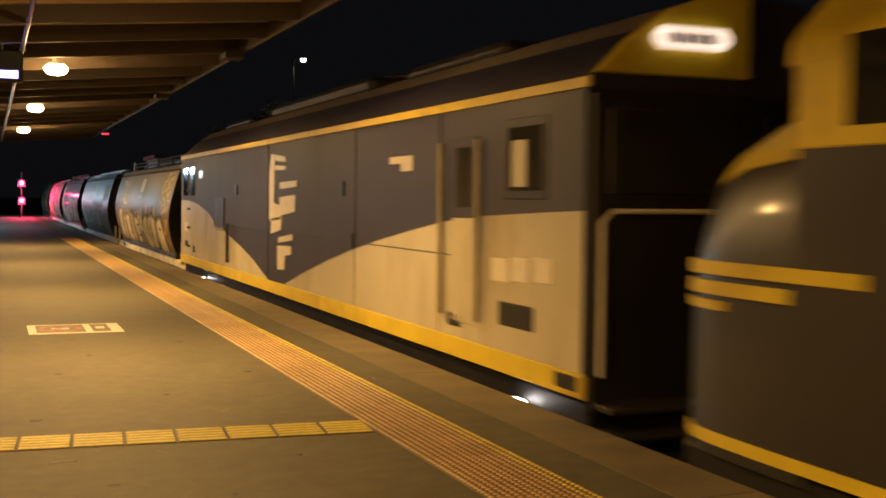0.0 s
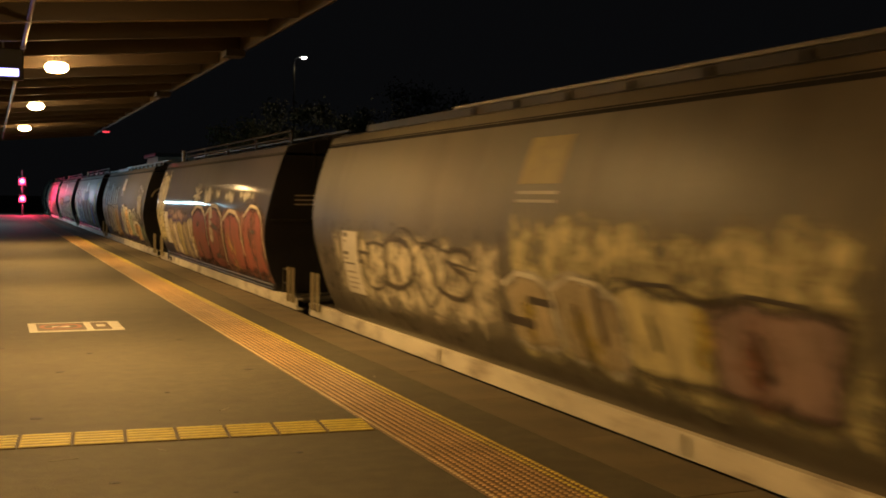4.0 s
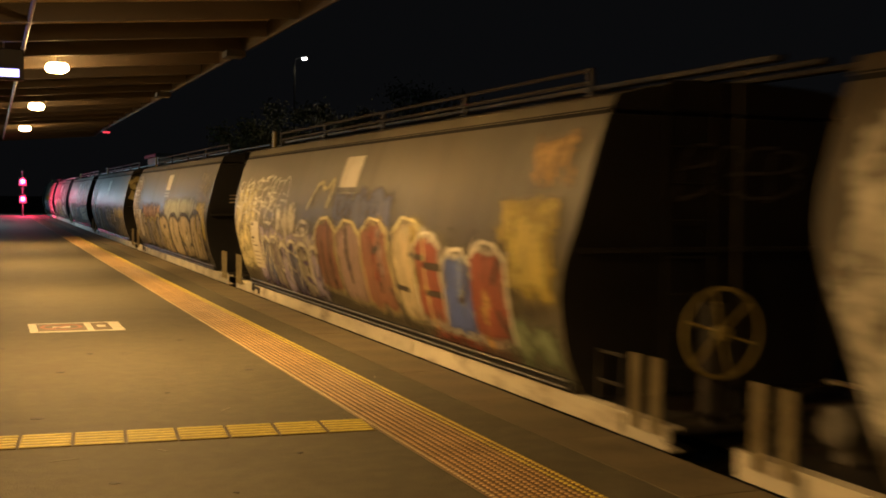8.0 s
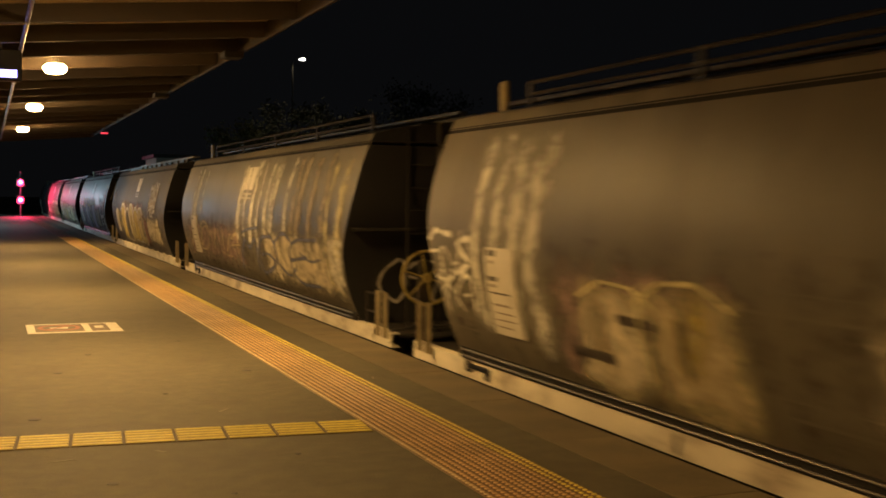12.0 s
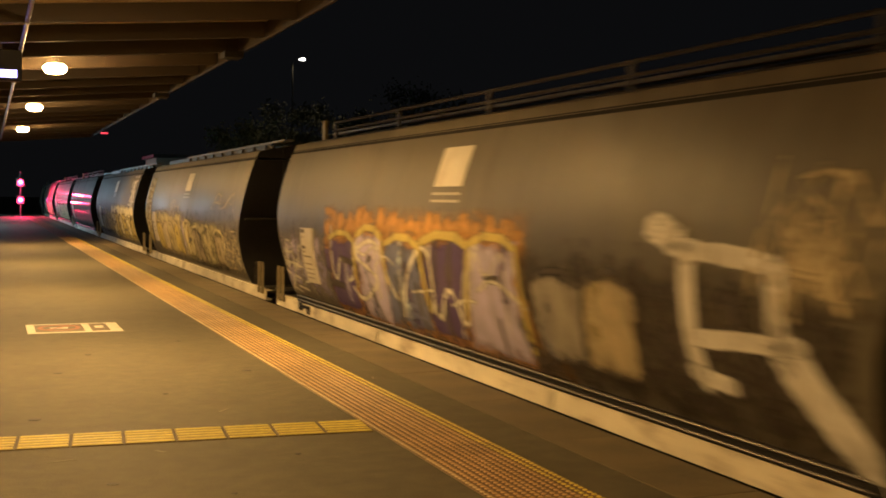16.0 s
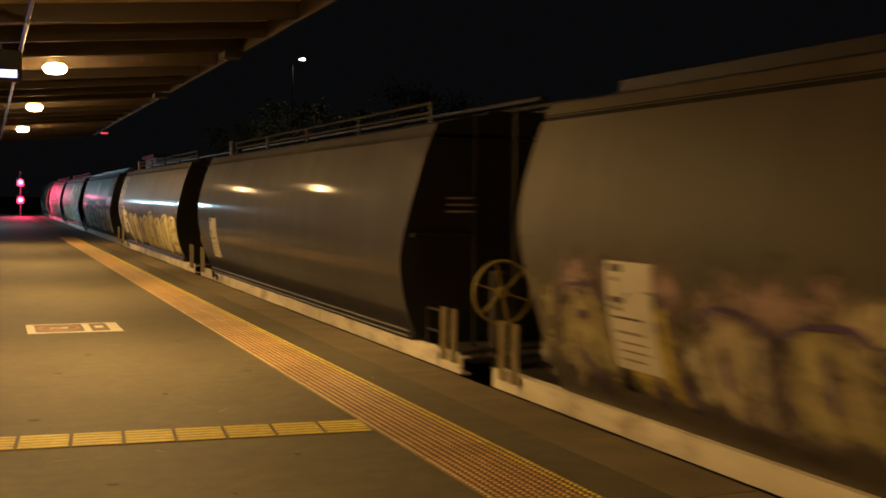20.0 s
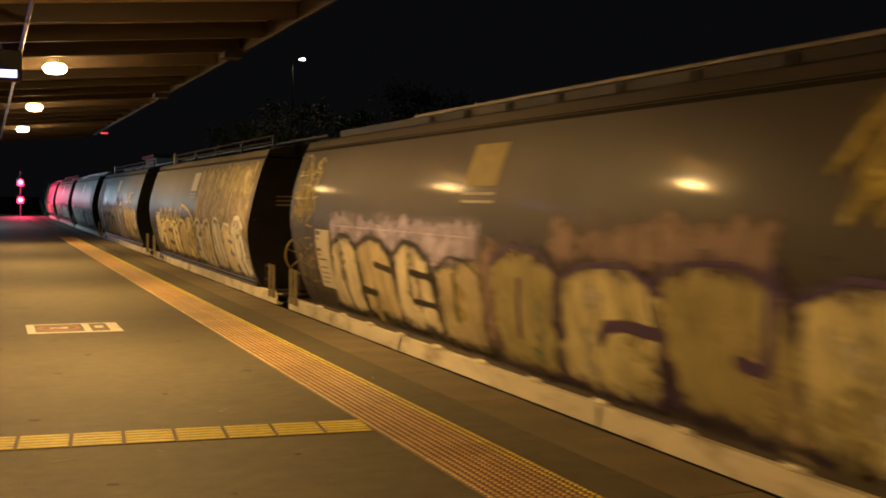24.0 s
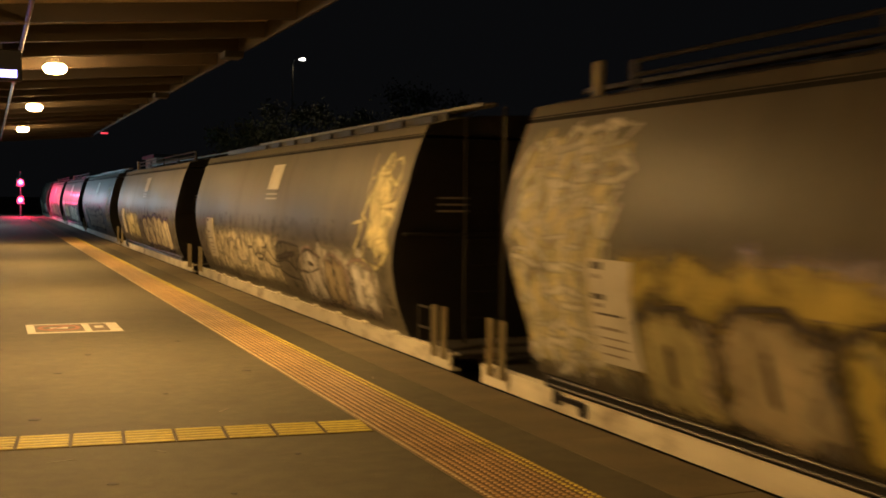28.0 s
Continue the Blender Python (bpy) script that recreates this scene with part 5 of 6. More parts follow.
# the paint of each wagon, from its rear end forwards: kind, from and to (metres behind the front), heights, letters or count, colours
PIECES = {
    0: [('cloud', 10.9, 12.3, 0.45, 1.45, 50, 'rose', ''), ('cloud', 6.1, 11.3, 0.15, 1.22, 40, 'tan', ''), ('word', 6.0, 11.2, 0.12, 1.18, 'CRNUE', 'cream/tan', 'violet', 0.03, '', 0.03, 0.7),
        ('script', 9.2, 11.0, 1.36, 2.08, 'TUL', 'pale', '', 0.13), ('cloud', 8.6, 9.6, 1.2, 1.75, 26, 'straw', ''), ('cloud', 5.1, 6.4, 0.45, 1.35, 34, 'pale', ''), ('script', 5.3, 6.3, 0.6, 1.25, 'HN', 'pale', '', 0.06),
        ('dots', 2.2, 4.6, 1.05, 1.3, 3, 'yellow', 'amber'), ('word', 1.15, 5.1, 0.1, 1.14, 'NVR', 'cream', 'umber', 0.06, '', 0.13), ('tag', 0.1, 1.5, 1.2, 2.1, 8, 'straw', ''),
        ('cloud', 0.0, 1.1, 0.15, 1.1, 34, 'gold', ''), ('tag', 0.1, 1.1, 0.2, 1.1, 7, 'rust', '')],
    1: [('cloud', 6.4, 11.4, 0.3, 1.2, 34, 'cream', ''), ('script', 6.9, 11.0, 0.5, 1.2, 'AUDOS', 'umber', '', 0.07), ('cloud', 2.0, 6.3, 0.2, 1.5, 34, 'straw', ''), ('word', 4.5, 6.3, 0.3, 1.05, 'SN', 'tan', 'pale', 0.04, '', 0.13),
        ('word', 2.2, 4.6, 0.35, 1.12, 'OO', 'straw/rose', 'umber', 0.05, '', 0.13), ('cloud', 0.2, 2.0, 1.4, 2.0, 46, 'gold', ''), ('cloud', 0.3, 1.9, 0.4, 1.15, 36, 'rose', ''), ('script', 0.2, 1.8, 0.35, 1.05, 'RAN', 'tan', '', 0.09)],
    2: [('cloud', 10.95, 12.35, 0.4, 2.12, 44, 'straw', ''), ('tag', 11.0, 12.25, 1.3, 2.1, 10, 'pale', ''), ('tag', 11.0, 12.25, 0.5, 1.3, 10, 'straw', ''), ('cloud', 6.9, 10.3, 0.75, 1.3, 44, 'rose', ''),
        ('word', 6.8, 10.4, 0.12, 1.14, 'VNVMV', 'tan/cream/olive', 'violet', 0.05, '', 0.04), ('cloud', 0.0, 6.8, 0.1, 1.36, 60, 'rust', ''), ('word', 0.2, 6.9, 0.12, 1.42, 'ABUR', 'red', 'umber', 0.05, 'cream', 0.13),
        ('cloud', 1.6, 4.0, 0.35, 1.0, 44, 'green', ''), ('finger', 4.3, 4.95, 0.75, 1.28, 1, 'cream', ''), ('script', 0.3, 6.9, 1.32, 1.42, 'II', 'umber', '', 0.04),
        ('burst', 6.0, 6.9, 1.3, 1.78, 9, 'white', ''), ('cloud', 4.7, 5.7, 1.35, 1.75, 60, 'pale', ''), ('cloud', 3.9, 4.5, 1.45, 1.75, 56, 'pale', ''), ('cloud', 2.6, 3.6, 1.4, 1.7, 52, 'pale', ''), ('cloud', 0.8, 2.2, 1.45, 1.72, 50, 'pale', '')],
    3: [('cloud', 11.1, 12.35, 0.3, 2.1, 40, 'pale', ''), ('finger', 7.0, 11.2, 1.0, 1.78, 6, 'sky', 'slate'), ('word', 10.1, 11.2, 0.4, 1.2, 'O', 'rust', 'red', 0.05, '', 0.13), ('cloud', 6.6, 10.2, 0.15, 1.25, 46, 'orange', ''),
        ('word', 6.7, 10.2, 0.12, 1.34, 'UUWU', 'straw/cream/straw/orange', 'amber', 0.04, 'pale', 0.13), ('cloud', 5.0, 6.7, 0.2, 1.2, 44, 'slate', ''), ('cloud', 5.6, 6.4, 0.6, 1.1, 40, 'rust', ''),
        ('cloud', 1.9, 6.0, 0.1, 0.75, 56, 'violet', ''), ('word', 1.7, 5.5, 0.2, 1.24, 'VAOA', 'mint/orange/sage/mint', 'violet', 0.05, 'pale', 0.13), ('script', 3.0, 4.6, 0.5, 0.9, 'EE', 'ink', '', 0.05),
        ('word', 1.1, 2.3, 0.15, 0.85, 'O', 'orange', 'violet', 0.06, 'pale', 0.13), ('cloud', 0.5, 1.4, 0.85, 1.65, 60, 'pale', ''), ('tag', 0.5, 1.4, 0.9, 1.75, 8, 'white', ''), ('cloud', 0.1, 1.2, 0.15, 0.8, 36, 'sage', '')],
    4: [('cloud', 10.6, 12.3, 0.3, 1.8, 40, 'straw', ''), ('tag', 8.8, 12.2, 1.2, 1.8, 7, 'pale', ''), ('cloud', 6.8, 10.9, 0.15, 1.15, 46, 'lilac', ''), ('word', 6.9, 10.8, 0.12, 1.0, 'HANIMEL', 'lilac/slate/grey', 'violet', 0.03, 'pale', 0.04, 0.75), ('script', 7.0, 10.8, 0.3, 1.15, 'NIMWHAK', 'pale', '', 0.07), ('cloud', 8.0, 9.4, 0.95, 1.5, 40, 'pale', ''), ('script', 6.9, 8.0, 0.7, 1.3, 'RW', 'white', '', 0.09),
        ('script', 6.4, 7.2, 1.35, 1.9, 'M', 'straw', '', 0.12), ('cloud', 3.9, 6.4, 1.1, 1.7, 50, 'slate', ''), ('word', 3.0, 7.0, 0.25, 1.45, 'NURS', 'rust/rose/rust/tan', 'straw', 0.03, '', 0.13), ('cloud', 1.0, 3.2, 0.1, 0.9, 50, 'red', ''),
        ('word', 1.1, 3.3, 0.25, 1.25, 'ELK', 'red/blue/red', 'pale', 0.06, '', 0.13), ('cloud', 0.12, 1.3, 0.7, 1.62, 62, 'gold', ''), ('cloud', 0.2, 1.2, 0.75, 1.55, 56, 'yellow', ''),
        ('cloud', 0.0, 0.9, 1.65, 2.12, 44, 'orange', ''), ('cloud', 0.2, 1.4, 0.12, 0.65, 44, 'sage', '')],
    5: [('cloud', 11.0, 12.35, 0.3, 2.15, 34, 'tan', ''), ('tag', 10.9, 12.25, 1.0, 2.1, 8, 'pale', ''), ('cloud', 6.6, 10.2, 0.8, 1.4, 48, 'amber', ''), ('cloud', 6.8, 9.4, 0.95, 1.35, 44, 'orange', ''),
        ('word', 6.5, 10.5, 0.12, 1.08, 'SUDO', 'tan/grey', 'umber', 0.04, 'yellow', 0.13), ('cloud', 1.2, 6.0, 0.8, 1.55, 52, 'mint', ''), ('cloud', 0.8, 6.6, 0.1, 0.6, 44, 'violet', ''),
        ('word', 0.5, 6.75, 0.1, 1.26, 'RITM', 'tan', 'ink', 0.05, 'ink', 0.13), ('cloud', 0.15, 1.25, 0.55, 1.5, 60, 'gold', ''), ('tag', 0.1, 1.1, 0.9, 1.3, 7, 'straw', ''), ('tag', 0.2, 1.3, 1.5, 2.0, 6, 'tan', '')],
    6: [('streak', 9.7, 11.4, 0.5, 2.12, 2, 'pale', ''), ('cloud', 7.4, 9.8, 0.2, 1.15, 34, 'rose', ''), ('tag', 11.3, 12.25, 0.6, 1.2, 7, 'pale', ''), ('word', 7.4, 9.4, 0.15, 1.12, 'SO', 'cream/tan', 'straw', 0.04, '', 0.13, 0.5),
        ('cloud', 3.2, 6.4, 0.35, 1.15, 34, 'cream', ''), ('word', 2.8, 6.3, 0.5, 1.2, 'AUGES', 'cream/straw', 'grey', 0.03, '', 0.13, 0.45), ('cloud', 0.2, 3.0, 0.65, 1.22, 40, 'gold', ''),
        ('script', 3.0, 4.3, 1.45, 1.85, 'OE', 'tan', '', 0.05), ('cloud', 0.2, 4.0, 0.1, 0.7, 26, 'tan', '')],
    7: [('streak', 9.8, 11.4, 0.9, 2.1, 2, 'pale', ''), ('cloud', 6.0, 11.6, 0.3, 1.1, 36, 'rose', ''), ('script', 6.4, 11.0, 0.5, 1.05, 'NDIIM', 'tan', '', 0.08), ('streak', 3.0, 6.4, 0.8, 2.1, 4, 'pale', ''), ('streak', 1.0, 3.0, 1.0, 2.1, 2, 'tan', ''),
        ('cloud', 0.3, 4.4, 0.25, 1.1, 46, 'cream', ''), ('script', 1.4, 6.0, 0.3, 1.08, 'MOCE', 'slate', '', 0.1), ('streak', 0.1, 0.9, 0.3, 2.05, 1, 'straw', ''), ('cloud', 0.0, 0.9, 0.4, 1.1, 40, 'pale', '')],
    8: [('tag', 11.1, 12.2, 1.3, 1.75, 5, 'tan', ''), ('cloud', 9.3, 11.2, 0.4, 1.15, 30, 'olive', ''), ('cloud', 4.0, 9.6, 0.8, 1.42, 44, 'rust', ''), ('cloud', 4.2, 9.4, 0.15, 0.9, 40, 'umber', ''),
        ('word', 4.2, 9.4, 0.12, 1.32, 'JARDP', 'gold/umber/olive/gold/olive', 'pale', 0.07, 'pale', 0.13), ('cloud', 3.2, 4.4, 0.15, 1.0, 50, 'rust', ''), ('script', 3.1, 4.4, 0.8, 1.25, 'BN', 'tan', '', 0.07),
        ('cloud', 1.4, 3.0, 1.05, 1.9, 42, 'tan', ''), ('script', 1.5, 2.95, 1.45, 1.92, 'HAR', 'white', '', 0.1), ('script', 1.6, 2.9, 1.05, 1.5, 'MEB', 'pale', '', 0.1), ('cloud', 0.9, 3.4, 0.25, 1.02, 50, 'cream', ''), ('script', 1.0, 3.0, 0.3, 0.8, 'WN', 'tan', '', 0.1)],
    9: [('cloud', 9.8, 12.2, 0.2, 1.1, 30, 'lilac', ''), ('tag', 10.9, 12.2, 0.3, 0.9, 5, 'pale', ''), ('cloud', 3.9, 9.9, 0.75, 1.5, 44, 'amber', ''), ('cloud', 4.0, 9.9, 0.12, 1.1, 50, 'violet', ''),
        ('word', 4.1, 9.7, 0.12, 1.32, 'SAMWR', 'violet/lilac/slate', 'amber', 0.06, 'yellow', 0.02), ('script', 4.3, 9.6, 0.3, 1.2, 'WSNAWM', 'pale', '', 0.075), ('cloud', 3.3, 4.4, 0.15, 0.9, 46, 'amber', ''), ('cloud', 0.3, 4.2, 0.1, 1.2, 36, 'umber', ''),
        ('word', 2.3, 3.9, 0.3, 1.15, 'II', 'grey/tan', 'umber', 0.03, '', 0.13), ('bar', 0.08, 2.14, 0.12, 1.41, 1, 'white', ''), ('tag', 0.15, 1.0, 1.05, 1.75, 8, 'tan', ''), ('cloud', 0.2, 0.9, 1.0, 1.65, 40, 'tan', '')],
    10: [('cloud', 11.2, 12.35, 0.3, 2.12, 46, 'gold', ''), ('tag', 11.3, 12.2, 0.6, 2.0, 14, 'straw', ''), ('cloud', 6.3, 10.6, 0.25, 1.25, 46, 'olive', ''), ('cloud', 7.0, 9.4, 0.3, 0.9, 40, 'rust', ''),
         ('word', 6.6, 10.3, 0.2, 1.02, 'DOOA', 'gold/tan/olive', 'tan', 0.04, '', 0.13), ('cloud', 5.6, 6.4, 0.3, 1.2, 50, 'lilac', ''), ('cloud', 1.4, 6.2, 0.15, 1.1, 44, 'straw', ''), ('word', 1.5, 6.0, 0.14, 1.06, 'CDMO', 'straw/tan', 'umber', 0.04, 'straw', 0.13, 0.6),
         ('cloud', 0.1, 1.8, 0.2, 1.0, 36, 'grey', ''), ('tag', 0.2, 1.5, 0.3, 0.9, 7, 'tan', ''), ('script', 6.6, 8.0, 1.2, 1.5, 'NDH', 'tan', '', 0.05), ('script', 0.5, 2.4, 1.3, 1.65, 'AUA', 'tan', '', 0.05)],
    11: [('cloud', 5.8, 9.6, 0.2, 1.15, 36, 'tan', ''), ('word', 6.1, 8.4, 0.25, 1.05, 'MAB', 'tan/olive', 'straw', 0.03, '', 0.15, 0.45), ('cloud', 0.0, 6.6, 0.12, 1.3, 52, 'straw', ''), ('cloud', 0.0, 5.9, 0.15, 1.0, 44, 'gold', ''),
         ('word', 0.2, 6.2, 0.2, 1.1, 'CMVENA', 'straw/gold', 'umber', 0.02, '', 0.1, 0.5), ('cloud', 9.6, 12.2, 0.3, 1.1, 26, 'olive', ''), ('cloud', 8.6, 11.8, 0.75, 1.2, 40, 'rose', ''), ('word', 8.2, 11.8, 0.2, 1.05, 'AROD', 'olive/gold/tan', 'violet', 0.03, '', 0.15, 0.5),
         ('cloud', 0.12, 1.2, 1.2, 2.08, 48, 'pale', ''), ('tag', 0.15, 1.15, 1.65, 2.1, 8, 'white', ''), ('tag', 0.15, 1.15, 1.25, 1.68, 8, 'white', '')],
    12: [],
    13: [('tag', 11.1, 12.25, 1.1, 2.05, 8, 'white', ''), ('tag', 11.1, 12.25, 0.5, 1.1, 6, 'white', ''), ('bar', 9.2, 11.0, 0.15, 1.2, 1, 'pale', ''), ('word', 6.0, 9.4, 0.15, 1.15, 'MIA', 'tan/cream', 'umber', 0.05, '', 0.13),
         ('cloud', 0.1, 6.0, 0.2, 1.1, 44, 'straw', ''), ('word', 0.2, 6.1, 0.12, 1.15, 'DSODE', 'straw', 'olive', 0.05, 'cream', 0.13)],
    14: [('cloud', 11.1, 12.3, 1.2, 2.1, 34, 'gold', ''), ('tag', 11.15, 12.2, 1.6, 2.1, 4, 'straw', ''), ('tag', 11.2, 12.25, 1.2, 1.65, 4, 'gold', ''), ('tag', 10.9, 12.0, 0.5, 1.0, 3, 'tan', ''), ('cloud', 5.6, 10.4, 0.75, 1.42, 52, 'lilac', ''), ('cloud', 5.8, 10.2, 0.8, 1.35, 40, 'lilac', ''),
         ('word', 5.6, 10.4, 0.14, 1.14, 'ASED', 'cream/tan', 'ink', 0.05, '', 0.13), ('cloud', 4.9, 5.9, 0.2, 1.25, 46, 'rose', ''), ('cloud', 1.6, 4.4, 1.0, 1.52, 54, 'rose', ''), ('cloud', 0.3, 5.4, 0.1, 0.7, 40, 'violet', ''),
         ('word', 0.2, 5.5, 0.1, 1.28, 'DCLI', 'olive/straw', 'violet', 0.05, '', 0.13), ('cloud', 0.1, 1.2, 1.5, 2.15, 56, 'gold', ''), ('tag', 0.15, 1.1, 1.55, 2.1, 10, 'yellow', '')],
    15: [('cloud', 5.2, 10.9, 0.25, 1.15, 40, 'grey', ''), ('word', 5.5, 10.5, 0.16, 1.12, 'SERIO', 'straw/tan', 'umber', 0.05, 'straw', 0.13), ('crown', 5.1, 10.5, 0.35, 1.38, 5, 'straw', ''), ('cloud', 0.0, 5.4, 0.9, 2.18, 46, 'tan', ''),
         ('cloud', 0.0, 4.8, 1.5, 2.18, 40, 'straw', ''), ('streak', 0.0, 4.8, 1.2, 2.1, 4, 'tan', ''), ('cloud', 0.1, 5.3, 0.1, 1.1, 44, 'grey', ''), ('word', 0.3, 5.4, 0.12, 1.24, 'SINGA', 'white/cream', 'slate', 0.05, 'white', 0.13),
         ('cloud', 0.0, 0.9, 0.15, 0.9, 40, 'lilac', '')],
    16: [('cloud', 10.6, 12.35, 0.2, 2.15, 44, 'straw', ''), ('tag', 10.7, 12.2, 1.3, 2.1, 9, 'pale', ''), ('tag', 10.8, 12.2, 0.3, 1.2, 9, 'pale', ''), ('cloud', 7.4, 9.4, 0.95, 1.35, 48, 'lilac', ''),
         ('cloud', 6.0, 10.6, 0.3, 1.28, 56, 'gold', ''), ('word', 6.3, 10.5, 0.12, 1.02, 'OOUM', 'olive/tan/gold', 'umber', 0.09, '', 0.2, 0.7), ('cloud', 3.4, 6.2, 0.15, 1.2, 46, 'slate', ''), ('arch', 3.6, 6.1, 0.24, 1.36, 2, 'violet', 'white'),
         ('cloud', 2.9, 3.7, 0.4, 1.1, 46, 'rust', ''), ('cloud', 1.2, 3.4, 0.25, 1.3, 48, 'olive', ''), ('cloud', 2.0, 3.3, 0.1, 0.6, 40, 'slate', ''), ('script', 1.9, 3.3, 0.3, 0.9, 'RH', 'tan', '', 0.1), ('cloud', 0.1, 1.5, 0.5, 1.25, 56, 'cream', ''),
         ('script', 1.2, 3.3, 1.3, 1.7, 'MURO', 'pale', '', 0.07), ('cloud', 0.0, 1.6, 0.15, 0.6, 34, 'tan', '')],
    17: [('cloud', 5.2, 11.4, 0.2, 1.05, 40, 'cream', ''), ('script', 7.6, 11.2, 0.35, 1.0, 'NIMC', 'grey', '', 0.09), ('script', 3.2, 7.4, 0.4, 0.95, 'NNEC', 'umber', '', 0.08), ('cloud', 0.6, 4.2, 0.15, 1.0, 44, 'pale', ''),
         ('word', 0.8, 4.0, 0.15, 0.95, 'RAH', 'white/tan', 'rose', 0.04, '', 0.13, 0.6), ('cloud', 0.1, 1.0, 0.9, 1.95, 50, 'straw', ''), ('tag', 0.1, 1.0, 1.3, 2.0, 8, 'straw', ''), ('tag', 0.2, 1.4, 0.9, 1.3, 7, 'straw', '')],
}
FAR = [('word', 3.0, 9.5, 0.2, 1.15, 'SOPRE', 'tan', 'umber'), ('tag', 0.3, 1.4, 0.5, 1.9, 8, 'straw', '')]
FAR_B = [('word', 1.0, 6.0, 0.2, 1.1, 'KAVON', 'cream', 'violet'), ('cloud', 7.0, 10.0, 0.3, 1.1, 40, 'straw', '')]
for i in range(18, 27):
    PIECES[i] = list(FAR if i % 2 else FAR_B)
for i, pieces in PIECES.items():
    if i not in (2, 12, 23) and pieces:
        pieces.insert(0, ('haze', 0.0, 12.3, 0.05, 1.3, 11, 'umber', ''))
GLOSSY = {2: W_PLUM, 3: W_BROWN, 8: W_BROWN, 11: W_BROWN, 12: W_DARK, 13: W_SATIN, 14: W_SATIN, 20: W_SATIN, 23: W_DARK}
RAILED = (0, 2, 4, 5, 6, 7, 9, 12, 13, 15, 16, 18, 20, 21, 24)
WHEELED = (4, 6, 7, 8, 9, 12, 13, 15, 16, 19, 21, 22)
COLOURS = {W_GREY: "dusty grey", W_BROWN: "dull brown-grey", W_DARK: "clean glossy charcoal", W_PLUM: "dark plum-grey", W_SATIN: "satin grey"}
END_TAGS = {6: ('olive', -1.25, 0.35, 1.45, 2.02, 3, 0.3), 9: ('grey', -1.2, -0.75, 1.45, 2.1, 1, 0.04), 3: ('tan', -1.2, -0.85, 1.5, 1.75, 1, 0.05), 7: ('grey', -1.0, 0.2, 0.3, 0.8, 3, 0.05), 4: ('umber', -0.6, 0.5, 1.6, 2.0, 4, 0.05)}
WAGONS = []


def wagon(i):
    mat = GLOSSY.get(i, W_GREY)
    pieces = PIECES[i]
    if pieces:
        look_of = "%s curved-sided grain hopper wagon with %s and %s graffiti" % (COLOURS[mat], pieces[2 if pieces[0][0] == "haze" else 0][6].split("/")[0], pieces[-1][6].split("/")[0])
    else:
        look_of = "%s curved-sided grain hopper wagon without graffiti" % COLOURS[mat]
    w = thing("hopper_wagon", (TRACK_X, 0, RAIL_Z), look_of, "freight wagon", "hopper wagons of the train")
    put("body", BODY[mat], w)
    put("roof", ROOF[mat], w)
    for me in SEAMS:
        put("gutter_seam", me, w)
    for me in SILLS:
        put("side_sill", me, w, "dirty white side sill")
    if i in RAILED:
        for me in PIPES:
            put("brake_pipe", me, w)
        for me in GAP_SHADES:
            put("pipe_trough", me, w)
    put("end_deck", DECK_F, w)
    put("end_deck", DECK_R, w)
    put("centre_sill", SPINE, w)
    for me in GRABS:
        put("stanchion", me, w, "cream upright stanchion")
    if i in (3, 5, 8, 14, 17):
        for k in range(11):
            put("sill_cleat", CLEAT, w, at=(0, -5.5 + k * 1.1, 0))
    for me in END_FRAMES:
        put("end_frame", me, w)
    put("end_pole", END_POLE, w)
    for y in (-SILL_Y + 0.06, SILL_Y - 0.06):
        put("release_bar", RELEASE_BAR, w, at=(0, y, 0)).rotation_euler = (0, 0, 0 if y < 0 else math.pi)
    put("step_frame", STEP_FRAME, w)
    put("brake_cylinder", CYLINDER, w, at=(-0.7, 6.75, 0.25 + DZ))
    put("air_hose", HOSE, w, at=(-0.35, -SILL_Y, -0.05 + DZ))
    if i in RAILED:
        put("lashing_bracket", BRACKET, w)
    for k in range(5):
        put("roof_hatch", HATCH, w, at=(0, -5.2 + k * 2.3, 0))
    if i in RAILED:
        put("roof_walkway", WALKWAYS["centre"], w)
        put("roof_rail", ROOF_RAIL, w)
        put("roof_post", ROOF_POST, w, "yellowish roof post")
    else:
        put("roof_walkway", WALKWAYS["side"], w)
    for y in (-3.2, 0.0, 3.2):
        put("discharge_hopper", CHUTE, w, at=(0, y, 0))
    for y, me in zip((-5.1, 5.1), BOGIES):
        b = put("bogie", me, w)
        for d in (-0.88, 0.88):
            put("wheelset", WHEELSET, b, at=(0, y + d, 0.45))
    put("coupler", COUPLER, w, at=(0, -SILL_Y - 0.02, 0))
    c = put("coupler", COUPLER, w, at=(0, SILL_Y + 0.02, 0))
    c.rotation_euler = (0, 0, math.pi)
    if i in WHEELED:
        put("brake_stand", WHEEL_STAND, w, at=(-0.79, -SILL_Y + 0.08, 0.66 + DZ))
        rim = put("brake_wheel", HANDWHEEL, w, "yellow spoked hand-brake wheel", at=(-0.79, -SILL_Y + 0.06, 0.66 + DZ))
        put("hub", WHEEL_HUB, rim)
        for k in range(6):
            put("spoke", SPOKE, rim).rotation_euler = (0, math.pi * k / 3 + 0.3, 0)
    p = put("data_panel", PANEL, w, "white data panel with dark lines of print")
    for me in PANEL_PRINT:
        put("print_bar", me, p)
    if i not in (2, 12, 13):
        put("painted_patch", PATCH_GOLD if i in (14, 1) else PATCH, w, "gold painted-over patch" if i in (14, 1) else "pale painted-over patch")
        for me in PATCH_LINES:
            put("patch_line", me, w)
    if i % 3 != 1:
        for z in (1.43, 1.5, 1.57):
            put("end_marking", END_BAR, w, at=(0, 0, z + DZ))
